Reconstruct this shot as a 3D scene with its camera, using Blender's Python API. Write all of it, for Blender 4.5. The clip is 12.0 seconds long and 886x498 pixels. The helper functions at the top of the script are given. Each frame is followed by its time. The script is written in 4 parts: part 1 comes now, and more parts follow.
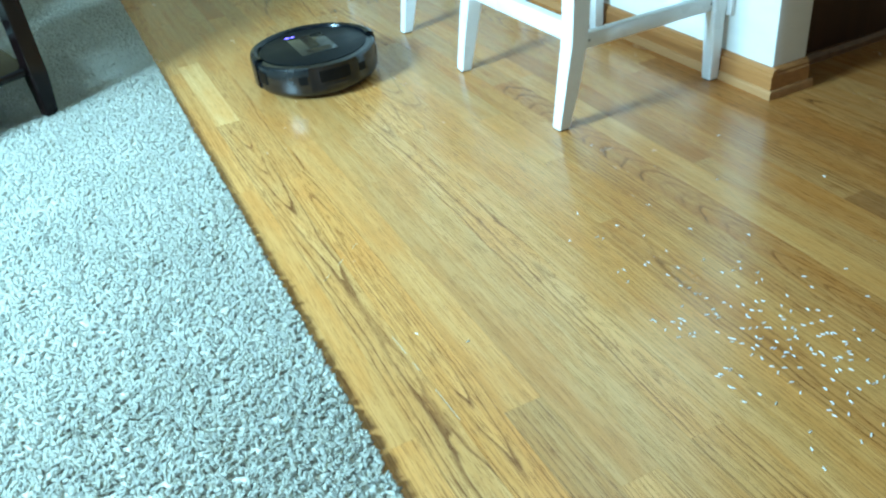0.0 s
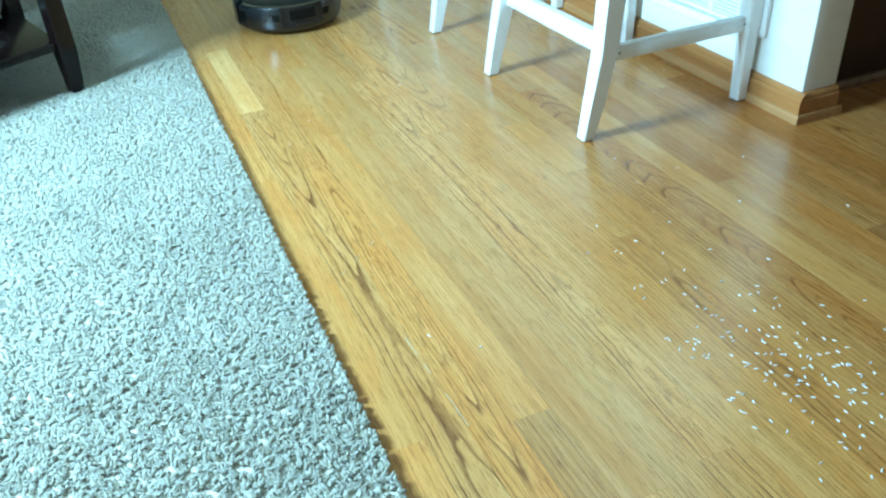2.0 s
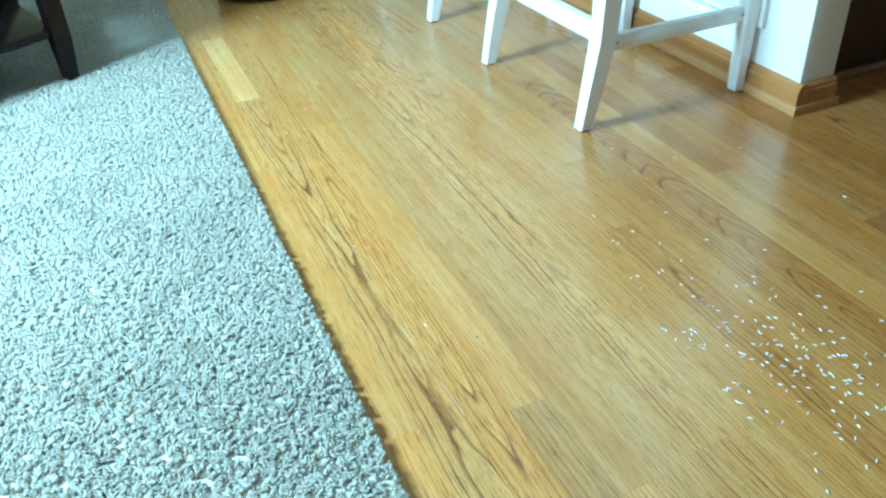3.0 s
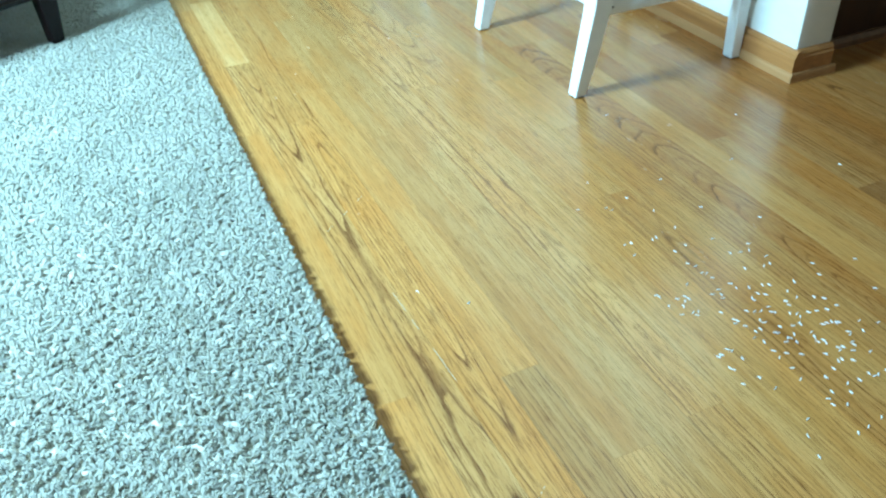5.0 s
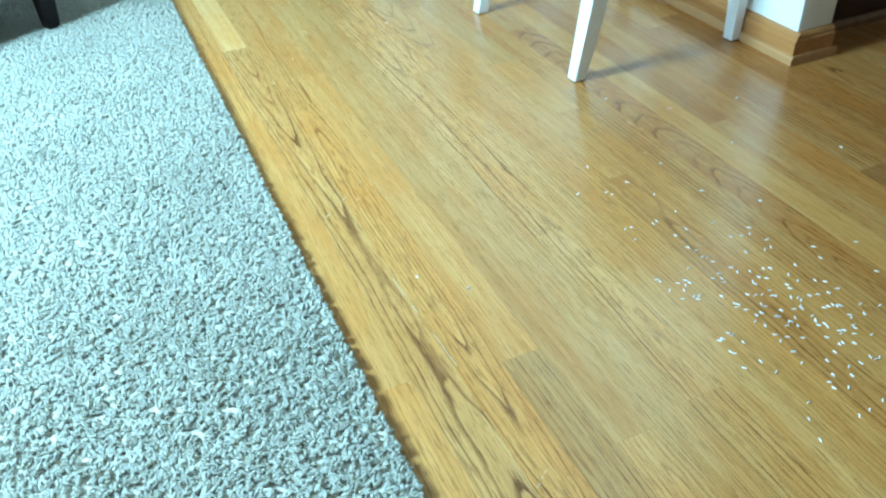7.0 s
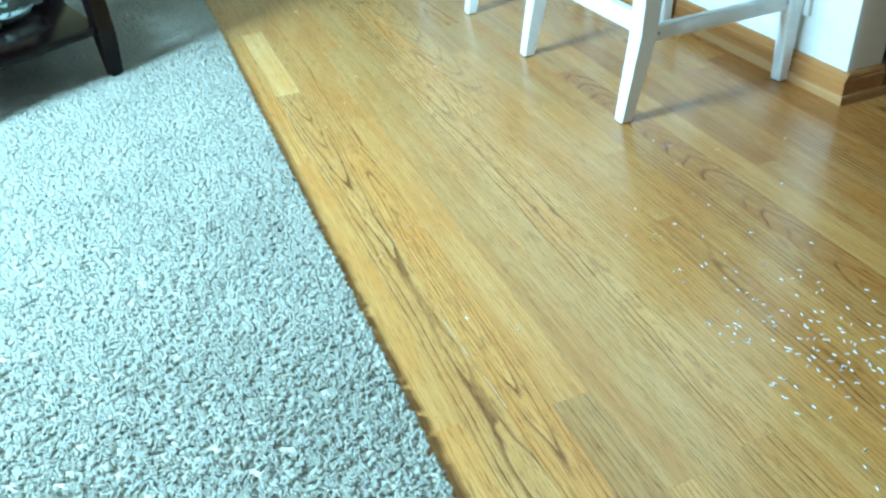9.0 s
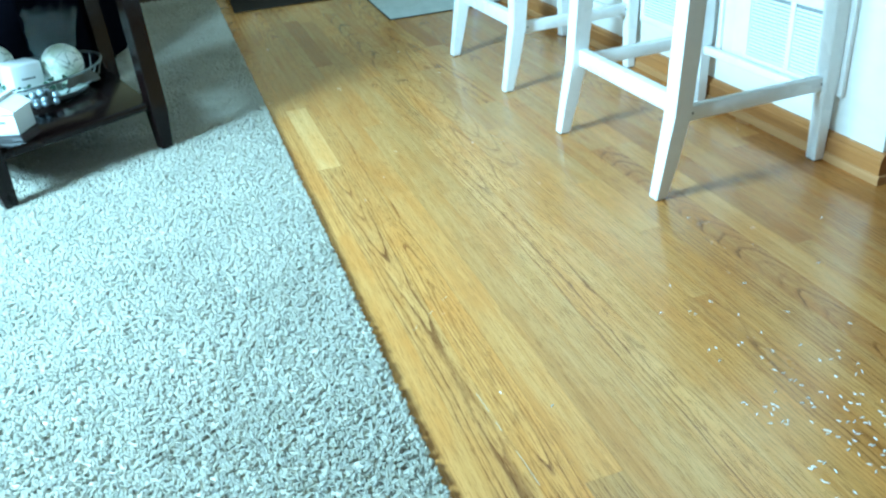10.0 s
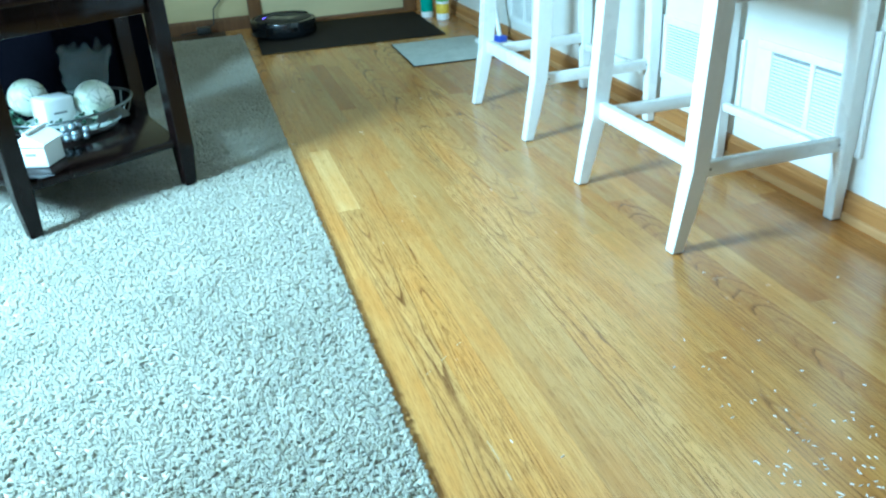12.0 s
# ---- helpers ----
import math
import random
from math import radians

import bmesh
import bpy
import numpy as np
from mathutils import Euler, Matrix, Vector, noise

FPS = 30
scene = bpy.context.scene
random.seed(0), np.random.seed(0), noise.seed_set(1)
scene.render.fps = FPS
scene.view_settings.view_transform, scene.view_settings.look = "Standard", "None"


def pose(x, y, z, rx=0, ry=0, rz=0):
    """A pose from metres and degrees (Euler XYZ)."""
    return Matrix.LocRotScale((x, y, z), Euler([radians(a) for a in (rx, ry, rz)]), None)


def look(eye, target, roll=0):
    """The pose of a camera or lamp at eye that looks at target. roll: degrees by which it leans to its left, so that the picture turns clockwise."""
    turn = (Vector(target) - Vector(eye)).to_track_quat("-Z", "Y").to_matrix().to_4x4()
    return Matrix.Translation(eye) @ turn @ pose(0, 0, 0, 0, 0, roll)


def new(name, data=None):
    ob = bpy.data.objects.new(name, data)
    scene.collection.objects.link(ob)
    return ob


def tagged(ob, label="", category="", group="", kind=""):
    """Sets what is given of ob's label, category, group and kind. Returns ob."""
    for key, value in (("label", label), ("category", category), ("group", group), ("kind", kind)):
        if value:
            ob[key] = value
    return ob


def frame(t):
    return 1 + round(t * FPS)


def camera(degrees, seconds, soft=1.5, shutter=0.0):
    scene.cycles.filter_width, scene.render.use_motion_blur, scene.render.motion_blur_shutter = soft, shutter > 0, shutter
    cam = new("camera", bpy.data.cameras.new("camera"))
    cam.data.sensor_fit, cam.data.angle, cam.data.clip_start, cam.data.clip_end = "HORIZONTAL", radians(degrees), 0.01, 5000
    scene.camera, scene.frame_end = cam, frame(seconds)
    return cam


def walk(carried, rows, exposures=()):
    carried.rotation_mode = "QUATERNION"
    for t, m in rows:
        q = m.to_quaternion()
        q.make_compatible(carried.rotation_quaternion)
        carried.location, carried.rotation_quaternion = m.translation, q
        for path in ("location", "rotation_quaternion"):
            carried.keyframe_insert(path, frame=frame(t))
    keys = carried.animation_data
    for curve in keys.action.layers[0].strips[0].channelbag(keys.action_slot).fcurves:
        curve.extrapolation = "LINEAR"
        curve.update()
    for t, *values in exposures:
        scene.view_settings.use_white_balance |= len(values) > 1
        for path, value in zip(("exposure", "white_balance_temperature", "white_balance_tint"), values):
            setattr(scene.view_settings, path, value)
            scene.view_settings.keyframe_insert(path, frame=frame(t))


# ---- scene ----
cam = camera(57.2, 12.0, soft=2.3, shutter=0.3)
PATH = [
    (0, (-0.308, 0.11, 0.776), (0.324, 1.65, -0.333), -7.1),
    (0.5, (-0.316, 0.115, 0.779), (0.298, 1.681, -0.303), -5.8),
    (1, (-0.318, 0.118, 0.776), (0.302, 1.669, -0.325), -4.1),
    (1.5, (-0.318, 0.121, 0.776), (0.302, 1.666, -0.332), -3.5),
    (2, (-0.319, 0.12, 0.78), (0.293, 1.669, -0.327), -3.6),
    (2.5, (-0.319, 0.121, 0.773), (0.298, 1.665, -0.337), -3.3),
    (3, (-0.319, 0.122, 0.776), (0.296, 1.656, -0.35), -3.2),
    (5, (-0.318, 0.128, 0.762), (0.297, 1.618, -0.423), -2.7),
    (5.5, (-0.319, 0.127, 0.763), (0.294, 1.611, -0.431), -2.7),
    (6, (-0.316, 0.129, 0.76), (0.293, 1.608, -0.44), -2.7),
    (6.5, (-0.317, 0.131, 0.758), (0.292, 1.606, -0.448), -2.9),
    (8.5, (-0.321, 0.132, 0.759), (0.281, 1.591, -0.469), -3.0),
    (9, (-0.329, 0.125, 0.783), (0.202, 1.68, -0.357), -5.0),
    (9.5, (-0.33, 0.119, 0.789), (0.172, 1.731, -0.284), -5.4),
    (10, (-0.334, 0.112, 0.798), (0.16, 1.78, -0.19), -5.3),
    (10.5, (-0.337, 0.103, 0.811), (0.152, 1.807, -0.114), -4.9),
    (11, (-0.34, 0.099, 0.812), (0.147, 1.838, -0.047), -4.3),
    (11.5, (-0.339, 0.102, 0.807), (0.145, 1.835, -0.066), -3.9),
    (12, (-0.34, 0.102, 0.809), (0.141, 1.826, -0.082), -3.6),
]
walk(cam, [(t, look(eye, target, roll)) for t, eye, target, roll in PATH],
     exposures=[(0.0, 0.0, 5150, 10), (12.0, 0.0, 5150, 10)])

# ---------------------------------------------------------------- light
world = bpy.data.worlds.new("world")
scene.world = world
world.use_nodes = True
wn = world.node_tree
sky = wn.nodes.new("ShaderNodeTexSky")
sky.sky_type, sky.sun_disc = "NISHITA", False
sky.sun_elevation, sky.sun_rotation = radians(38), radians(-95)
wn.links.new(sky.outputs[0], wn.nodes["Background"].inputs[0])
wn.nodes["Background"].inputs[1].default_value = 0.12

WIN_X, WIN_Y0, WIN_Y1, WIN_Z0, WIN_Z1 = -1.62, 0.92, 1.92, 0.6, 1.95


def area_light(name, m, sx, sy, power, colour):
    lamp = bpy.data.lights.new(name, "AREA")
    lamp.shape, lamp.size, lamp.size_y, lamp.energy, lamp.color = "RECTANGLE", sx, sy, power, colour
    ob = new(name, lamp)
    ob.matrix_world = m
    return ob


area_light("window_daylight", look((WIN_X - 0.1, 1.50, 1.30), (0.9, 1.60, 0.32)), 0.48, 0.60, 158, (0.60, 0.96, 1.0))
# added fill lamp that lifts the shade; the rear wall has no window
area_light("rear_fill_light", look((-0.8, -2.95, 1.5), (-0.2, 2, 0.9)), 1.4, 1.2, 14, (0.88, 0.97, 0.97))


# ---------------------------------------------------------------- mesh helpers
def bm_box(bm, x0, x1, y0, y1, z0, z1, bevel=0.0, seg=2):
    """Adds a bevelled box to bm."""
    res = bmesh.ops.create_cube(bm, size=1.0)
    vs = res["verts"]
    for v in vs:
        v.co = Vector(((x0 + x1) / 2 + v.co.x * (x1 - x0), (y0 + y1) / 2 + v.co.y * (y1 - y0), (z0 + z1) / 2 + v.co.z * (z1 - z0)))
    if bevel:
        es = list({e for v in vs for e in v.link_edges})
        bmesh.ops.bevel(bm, geom=es, offset=bevel, segments=seg, profile=0.5, affect="EDGES")
    return bm


def box(x0, x1, y0, y1, z0, z1, bevel=0.0, seg=2):
    return bm_box(bmesh.new(), x0, x1, y0, y1, z0, z1, bevel, seg)


def lathe(profile, n=48):
    """A turned body from (radius, height) pairs."""
    bm = bmesh.new()
    rings = []
    for r, z in profile:
        if r < 1e-5:
            rings.append([bm.verts.new((0, 0, z))])
        else:
            rings.append([bm.verts.new((r * math.cos(2 * math.pi * k / n), r * math.sin(2 * math.pi * k / n), z)) for k in range(n)])
    for a, b in zip(rings, rings[1:]):
        for k in range(n):
            j = (k + 1) % n
            if len(a) == 1 and len(b) > 1:
                bm.faces.new((a[0], b[k], b[j]))
            elif len(b) == 1 and len(a) > 1:
                bm.faces.new((a[k], a[j], b[0]))
            elif len(a) > 1:
                bm.faces.new((a[k], a[j], b[j], b[k]))
    return bm


def sweep(points, widths):
    """A bar along points, each with a (half x, half y) section, horizontal sections for posts."""
    bm = bmesh.new()
    rings = []
    for p, (hx, hy) in zip(points, widths):
        rings.append([bm.verts.new((p[0] + sx * hx, p[1] + sy * hy, p[2])) for sx, sy in ((-1, -1), (1, -1), (1, 1), (-1, 1))])
    for a, b in zip(rings, rings[1:]):
        for k in range(4):
            bm.faces.new((a[k], a[(k + 1) % 4], b[(k + 1) % 4], b[k]))
    bm.faces.new(rings[0][::-1])
    bm.faces.new(rings[-1])
    long_edges = [e for e in bm.edges if abs(e.verts[0].co.z - e.verts[1].co.z) > 1e-4]
    bmesh.ops.bevel(bm, geom=long_edges + [e for e in bm.edges if e not in long_edges and abs(e.verts[0].co.z - points[0][2]) < 1e-4],
                    offset=0.0022, segments=1, profile=0.5, affect="EDGES")
    return bm


def tube(points, radius, sides=8):
    """A round wire through points."""
    bm = bmesh.new()
    pts = [Vector(p) for p in points]
    rings = []
    for i, p in enumerate(pts):
        d = (pts[min(i + 1, len(pts) - 1)] - pts[max(i - 1, 0)]).normalized()
        a = d.cross(Vector((0.13, 0.21, 1)) if abs(d.z) < 0.9 else Vector((1, 0, 0))).normalized()
        b = d.cross(a)
        rings.append([bm.verts.new(p + radius * (a * math.cos(2 * math.pi * k / sides) + b * math.sin(2 * math.pi * k / sides))) for k in range(sides)])
    for r0, r1 in zip(rings, rings[1:]):
        for k in range(sides):
            bm.faces.new((r0[k], r0[(k + 1) % sides], r1[(k + 1) % sides], r1[k]))
    bm.faces.new(rings[0][::-1])
    bm.faces.new(rings[-1])
    return bm


def to_mesh(name, bm, material, smooth=True):
    bmesh.ops.recalc_face_normals(bm, faces=bm.faces)
    me = bpy.data.meshes.new(name)
    bm.to_mesh(me)
    bm.free()
    me.materials.append(material)
    if smooth:
        me.shade_smooth()
        me.set_sharp_from_angle(angle=radians(25))
    return me


def part(name, bm, material, parent=None, label=""):
    ob = new(name, to_mesh(name, bm, material))
    if parent:
        ob.parent = parent
    if label:
        ob["label"] = label
    return ob


def thing(name, m, label, category, group=""):
    ob = new(name)
    ob.matrix_world = m
    return tagged(ob, label, category, group)


def structure(name, bm, material, label, category=""):
    return tagged(part(name, bm, material), label, category, "", "structure")


# ---------------------------------------------------------------- materials
class Nodes:
    """Short forms for building a node material."""

    def __init__(self, name):
        self.mat = bpy.data.materials.new(name)
        self.mat.use_nodes = True
        self.tree = self.mat.node_tree
        self.bsdf = self.tree.nodes["Principled BSDF"]

    def add(self, kind, **values):
        node = self.tree.nodes.new(kind)
        for key, value in values.items():
            if key in node.inputs:
                node.inputs[key].default_value = value
        return node

    def link(self, a, b):
        self.tree.links.new(a, b)

    def coords(self, scale=(1, 1, 1), kind="Object"):
        tc, mp = self.add("ShaderNodeTexCoord"), self.add("ShaderNodeMapping")
        mp.inputs["Scale"].default_value = scale
        self.link(tc.outputs[kind], mp.inputs["Vector"])
        return mp

    def noise(self, vector, scale, detail=4.0, rough=0.55):
        n = self.add("ShaderNodeTexNoise", Scale=scale, Detail=detail, Roughness=rough)
        self.link(vector, n.inputs["Vector"])
        return n

    def ramp(self, fac, stops):
        r = self.add("ShaderNodeValToRGB")
        els = r.color_ramp.elements
        while len(els) < len(stops):
            els.new(0.5)
        for el, (p, c) in zip(els, stops):
            el.position, el.color = p, (*c, 1)
        self.link(fac, r.inputs[0])
        return r

    def mix(self, blend, fac, a, b):
        m = self.add("ShaderNodeMix")
        m.data_type, m.blend_type = "RGBA", blend
        for sock, v in ((m.inputs[0], fac), (m.inputs[6], a), (m.inputs[7], b)):
            if isinstance(v, bpy.types.NodeSocket):
                self.link(v, sock)
            else:
                sock.default_value = v
        return m.outputs[2]

    def math(self, op, a, b=0.0):
        m = self.add("ShaderNodeMath")
        m.operation = op
        for sock, v in zip(m.inputs, (a, b)):
            if isinstance(v, bpy.types.NodeSocket):
                self.link(v, sock)
            else:
                sock.default_value = v
        return m.outputs[0]

    def bump(self, height, strength, distance=0.002):
        b = self.add("ShaderNodeBump", Strength=strength, Distance=distance)
        self.link(height, b.inputs["Height"])
        self.link(b.outputs[0], self.bsdf.inputs["Normal"])

    def set(self, **values):
        for key, value in values.items():
            self.bsdf.inputs[key.replace("_", " ")].default_value = value
        return self


def mat_plain(name, colour, rough=0.5, metal=0.0, vary=0.12, scale=40.0, bump=0.08, spec=0.5):
    n = Nodes(name)
    c = n.coords()
    a = n.noise(c.outputs[0], scale, 5)
    b = n.noise(c.outputs[0], scale * 0.12, 3)
    lo, hi = [v * (1 - vary) for v in colour], [min(1, v * (1 + vary)) for v in colour]
    both = n.math("MULTIPLY_ADD", a.outputs[0], 0.5)
    n.link(n.math("MULTIPLY", b.outputs[0], 0.5), both.node.inputs[2])
    r = n.ramp(both, [(0.3, lo), (0.7, hi)])
    n.link(r.outputs[0], n.bsdf.inputs["Base Color"])
    rr = n.ramp(b.outputs[0], [(0.3, [rough * 0.85] * 3), (0.7, [min(1, rough * 1.15)] * 3)])
    n.link(rr.outputs[0], n.bsdf.inputs["Roughness"])
    n.set(Metallic=metal, Specular_IOR_Level=spec)
    n.bump(a.outputs[0], bump)
    return n.mat


def mat_wood_board():
    """Plain-sawn oak strip: each board cuts its own growth rings, with pores and a satin varnish."""
    n = Nodes("oak_strip")
    tc, info = n.add("ShaderNodeTexCoord"), n.add("ShaderNodeObjectInfo")
    sep = n.add("ShaderNodeSeparateXYZ")
    n.link(tc.outputs["Object"], sep.inputs[0])
    px, py = sep.outputs[0], sep.outputs[1]
    off = n.add("ShaderNodeVectorMath")
    off.operation = "ADD"
    n.link(tc.outputs["Object"], off.inputs[0])
    comb = n.add("ShaderNodeCombineXYZ")
    n.link(n.math("MULTIPLY", info.outputs["Random"], 7.3), comb.inputs[0])
    n.link(n.math("MULTIPLY", info.outputs["Random"], 31.7), comb.inputs[1])
    n.link(comb.outputs[0], off.inputs[1])
    base = off.outputs[0]

    def scaled(s):
        m = n.add("ShaderNodeMapping")
        m.inputs["Scale"].default_value = s
        n.link(base, m.inputs["Vector"])
        return m.outputs[0]

    def own(name):
        at = n.add("ShaderNodeAttribute")
        at.attribute_type, at.attribute_name = "OBJECT", name
        return at.outputs["Fac"]

    def centred(tex, amount):
        return n.math("MULTIPLY", n.math("SUBTRACT", tex.outputs[0], 0.5), amount)

    # distance from the log's heart, which lies beside and below the board and rises and falls along it
    depth = n.math("ADD", own("heart_depth"), n.math("ADD", n.math("MULTIPLY", py, own("heart_slope")), n.math("MULTIPLY", n.math("MULTIPLY", py, py), own("heart_bow"))))
    depth = n.math("ADD", depth, centred(n.noise(scaled((24, 5.0, 1)), 1.0, 2, 0.5), 0.010))
    across = n.math("ADD", n.math("SUBTRACT", px, own("heart_side")), centred(n.noise(scaled((3, 2.6, 1)), 1.0, 2, 0.5), 0.016))
    radius = n.math("SQRT", n.math("ADD", n.math("MULTIPLY", across, across), n.math("MULTIPLY", depth, depth)))
    radius = n.math("ADD", radius, centred(n.noise(scaled((160, 22, 1)), 1.0, 3, 0.6), 0.0016))
    h = n.math("DIVIDE", radius, own("ring"))
    saw = n.math("FRACT", h)
    line = n.ramp(saw, [(0.0, (1, 1, 1)), (0.09, (0.85, 0.85, 0.85)), (0.20, (0.18, 0.18, 0.18)), (0.45, (0, 0, 0)), (0.95, (0, 0, 0)), (1.0, (1, 1, 1))])
    year = n.add("ShaderNodeTexWhiteNoise")
    year.noise_dimensions = "2D"
    yc = n.add("ShaderNodeCombineXYZ")
    n.link(n.math("FLOOR", n.math("ADD", h, 0.05)), yc.inputs[0])
    n.link(n.math("MULTIPLY", info.outputs["Random"], 97.0), yc.inputs[1])
    n.link(yc.outputs[0], year.inputs["Vector"])
    strong = n.ramp(year.outputs["Value"], [(0.0, (0.3, 0.3, 0.3)), (0.45, (0.8, 0.8, 0.8)), (0.8, (1, 1, 1))])
    patch = n.noise(scaled((30, 2.2, 1)), 1.0, 2)
    amount = n.ramp(patch.outputs[0], [(0.36, (0.5, 0.5, 0.5)), (0.58, (1, 1, 1))])
    lines = n.math("MULTIPLY", n.math("MULTIPLY", line.outputs[0], amount.outputs[0]), n.math("MULTIPLY", strong.outputs[0], own("figure")))
    pores = n.noise(scaled((560, 20, 1)), 1.0, 3, 0.75)
    pore = n.ramp(pores.outputs[0], [(0.525, (0, 0, 0)), (0.605, (1, 1, 1))])
    streak = n.noise(scaled((90, 1.6, 1)), 1.0, 4, 0.6)
    tone = n.ramp(streak.outputs[0], [(0.28, (0.478, 0.236, 0.061)), (0.74, (0.632, 0.346, 0.113))])
    blush = n.noise(scaled((22, 4.0, 1)), 1.0, 3)
    warm = n.ramp(blush.outputs[0], [(0.38, (0.95, 0.82, 0.64)), (0.58, (1.0, 1.0, 1.0))])
    col = n.mix("MULTIPLY", 0.8, tone.outputs[0], warm.outputs[0])
    col = n.mix("MIX", n.math("MULTIPLY", pore.outputs[0], n.math("ADD", 0.40, n.math("MULTIPLY", own("figure"), 0.36))), col, (0.22, 0.088, 0.019, 1))
    col = n.mix("MIX", n.math("MINIMUM", n.math("MULTIPLY", lines, n.math("ADD", 0.85, n.math("MULTIPLY", pore.outputs[0], 0.5))), 1.0), col, (0.125, 0.042, 0.010, 1))
    col = n.mix("MULTIPLY", 1.0, col, info.outputs["Color"])
    n.link(col, n.bsdf.inputs["Base Color"])
    wear = n.noise(scaled((9, 5, 1)), 1.0, 5, 0.65)
    rr = n.ramp(wear.outputs[0], [(0.3, (0.15, 0.15, 0.15)), (0.75, (0.30, 0.30, 0.30))])
    n.link(rr.outputs[0], n.bsdf.inputs["Roughness"])
    n.set(Specular_IOR_Level=0.45, Coat_Weight=0.12, Coat_Roughness=0.16)
    n.bump(n.math("ADD", n.math("MULTIPLY", pore.outputs[0], -0.5), n.math("MULTIPLY", wear.outputs[0], 0.6)), 0.12, 0.0008)
    return n.mat


def mat_trim_wood(name, lo, hi, rough=0.35, across=(40, 3, 60), spec=0.5):
    n = Nodes(name)
    c = n.coords(across)
    a = n.noise(c.outputs[0], 1.0, 5, 0.6)
    b = n.noise(n.coords((3, 1, 3)).outputs[0], 1.0, 3)
    r = n.ramp(a.outputs[0], [(0.3, lo), (0.7, hi)])
    col = n.mix("MULTIPLY", 0.35, r.outputs[0], n.ramp(b.outputs[0], [(0.3, (0.6, 0.6, 0.6)), (0.7, (1, 1, 1))]).outputs[0])
    n.link(col, n.bsdf.inputs["Base Color"])
    n.set(Roughness=rough, Specular_IOR_Level=spec)
    n.bump(a.outputs[0], 0.1, 0.001)
    return n.mat


def mat_yarn():
    """Twisted wool yarn: soft, a little translucent, each end of its own shade."""
    n = Nodes("carpet_yarn")
    geo = n.add("ShaderNodeNewGeometry")
    c = n.coords((1, 1, 1))
    big = n.noise(c.outputs[0], 5.0, 4)
    ply = n.noise(n.coords((1, 1, 1)).outputs[0], 900.0, 2)
    r = n.ramp(geo.outputs["Random Per Island"], [(0.0, (0.79, 0.75, 0.65)), (0.25, (0.85, 0.825, 0.74)), (1.0, (0.89, 0.875, 0.81))])
    col = n.mix("MULTIPLY", 0.5, r.outputs[0], n.ramp(big.outputs[0], [(0.3, (0.80, 0.80, 0.76)), (0.65, (1, 1, 1))]).outputs[0])
    col = n.mix("MULTIPLY", 0.4, col, n.ramp(ply.outputs[0], [(0.35, (0.7, 0.7, 0.68)), (0.6, (1, 1, 1))]).outputs[0])
    n.link(col, n.bsdf.inputs["Base Color"])
    n.set(Roughness=0.95, Specular_IOR_Level=0.1, Sheen_Weight=0.15)
    tr, mx = n.add("ShaderNodeBsdfTranslucent"), n.add("ShaderNodeMixShader", Fac=0.64)
    n.link(col, tr.inputs["Color"])
    n.link(n.bsdf.outputs[0], mx.inputs[1])
    n.link(tr.outputs[0], mx.inputs[2])
    n.link(mx.outputs[0], n.tree.nodes["Material Output"].inputs["Surface"])
    return n.mat


def mat_glass(name, colour=(0.95, 1, 1), rough=0.05, alpha=0.25):
    n = Nodes(name)
    n.set(Base_Color=(*colour, 1), Roughness=rough, Alpha=alpha, Specular_IOR_Level=0.8)
    return n.mat


def mat_glow(name, colour, strength):
    n = Nodes(name)
    n.set(Base_Color=(*colour, 1), Emission_Color=(*colour, 1), Emission_Strength=strength)
    return n.mat


def mat_panel_wall(name, colour):
    """Rolled wall paint: orange-peel relief, faint roller marks and scuffs."""
    n = Nodes(name)
    c = n.coords()
    peel = n.noise(c.outputs[0], 260, 3)
    scuff = n.noise(n.coords((3, 3, 9)).outputs[0], 1.0, 6, 0.7)
    r = n.ramp(scuff.outputs[0], [(0.28, [v * 0.9 for v in colour]), (0.6, colour)])
    n.link(r.outputs[0], n.bsdf.inputs["Base Color"])
    n.set(Roughness=0.55)
    n.bump(peel.outputs[0], 0.12, 0.001)
    return n.mat


M_BOARD = mat_wood_board()
M_SUB = mat_plain("floor_gap", (0.06, 0.03, 0.012), 0.8)
M_WALL = mat_panel_wall("cream_wall_paint", (0.80, 0.79, 0.74))
# tan in these two paints stands for the far end's dim, warm light
M_FARWALL = mat_panel_wall("far_wall_warm_tint", (0.55, 0.43, 0.22))
M_DOOR = mat_panel_wall("door_warm_tint", (0.62, 0.50, 0.28))
# unseen ceiling and walls: colours picked to dim and warm the bounce light
M_CEIL = mat_panel_wall("ceiling_bounce_tint", (0.62, 0.54, 0.42))
M_TAUPE = mat_panel_wall("bounce_taupe", (0.36, 0.29, 0.19))
M_TRIM = mat_trim_wood("oak_trim", (0.30, 0.125, 0.035), (0.44, 0.20, 0.06), 0.32, (50, 4, 90))
M_SHOE = mat_trim_wood("pale_shoe_moulding", (0.36, 0.175, 0.06), (0.48, 0.255, 0.10), 0.4, (50, 4, 90))
M_DARKWOOD = mat_trim_wood("walnut_panel", (0.030, 0.011, 0.005), (0.055, 0.021, 0.009), 0.5, (30, 30, 2))
M_DOORTRIM = mat_trim_wood("brown_door_trim", (0.13, 0.055, 0.022), (0.2, 0.09, 0.035), 0.4, (60, 60, 4))
M_STOOL = mat_plain("white_stool_lacquer", (0.82, 0.83, 0.82), 0.28, 0, 0.04, 60, 0.05)
M_PAD = mat_plain("rubber_glide", (0.05, 0.05, 0.05), 0.7)
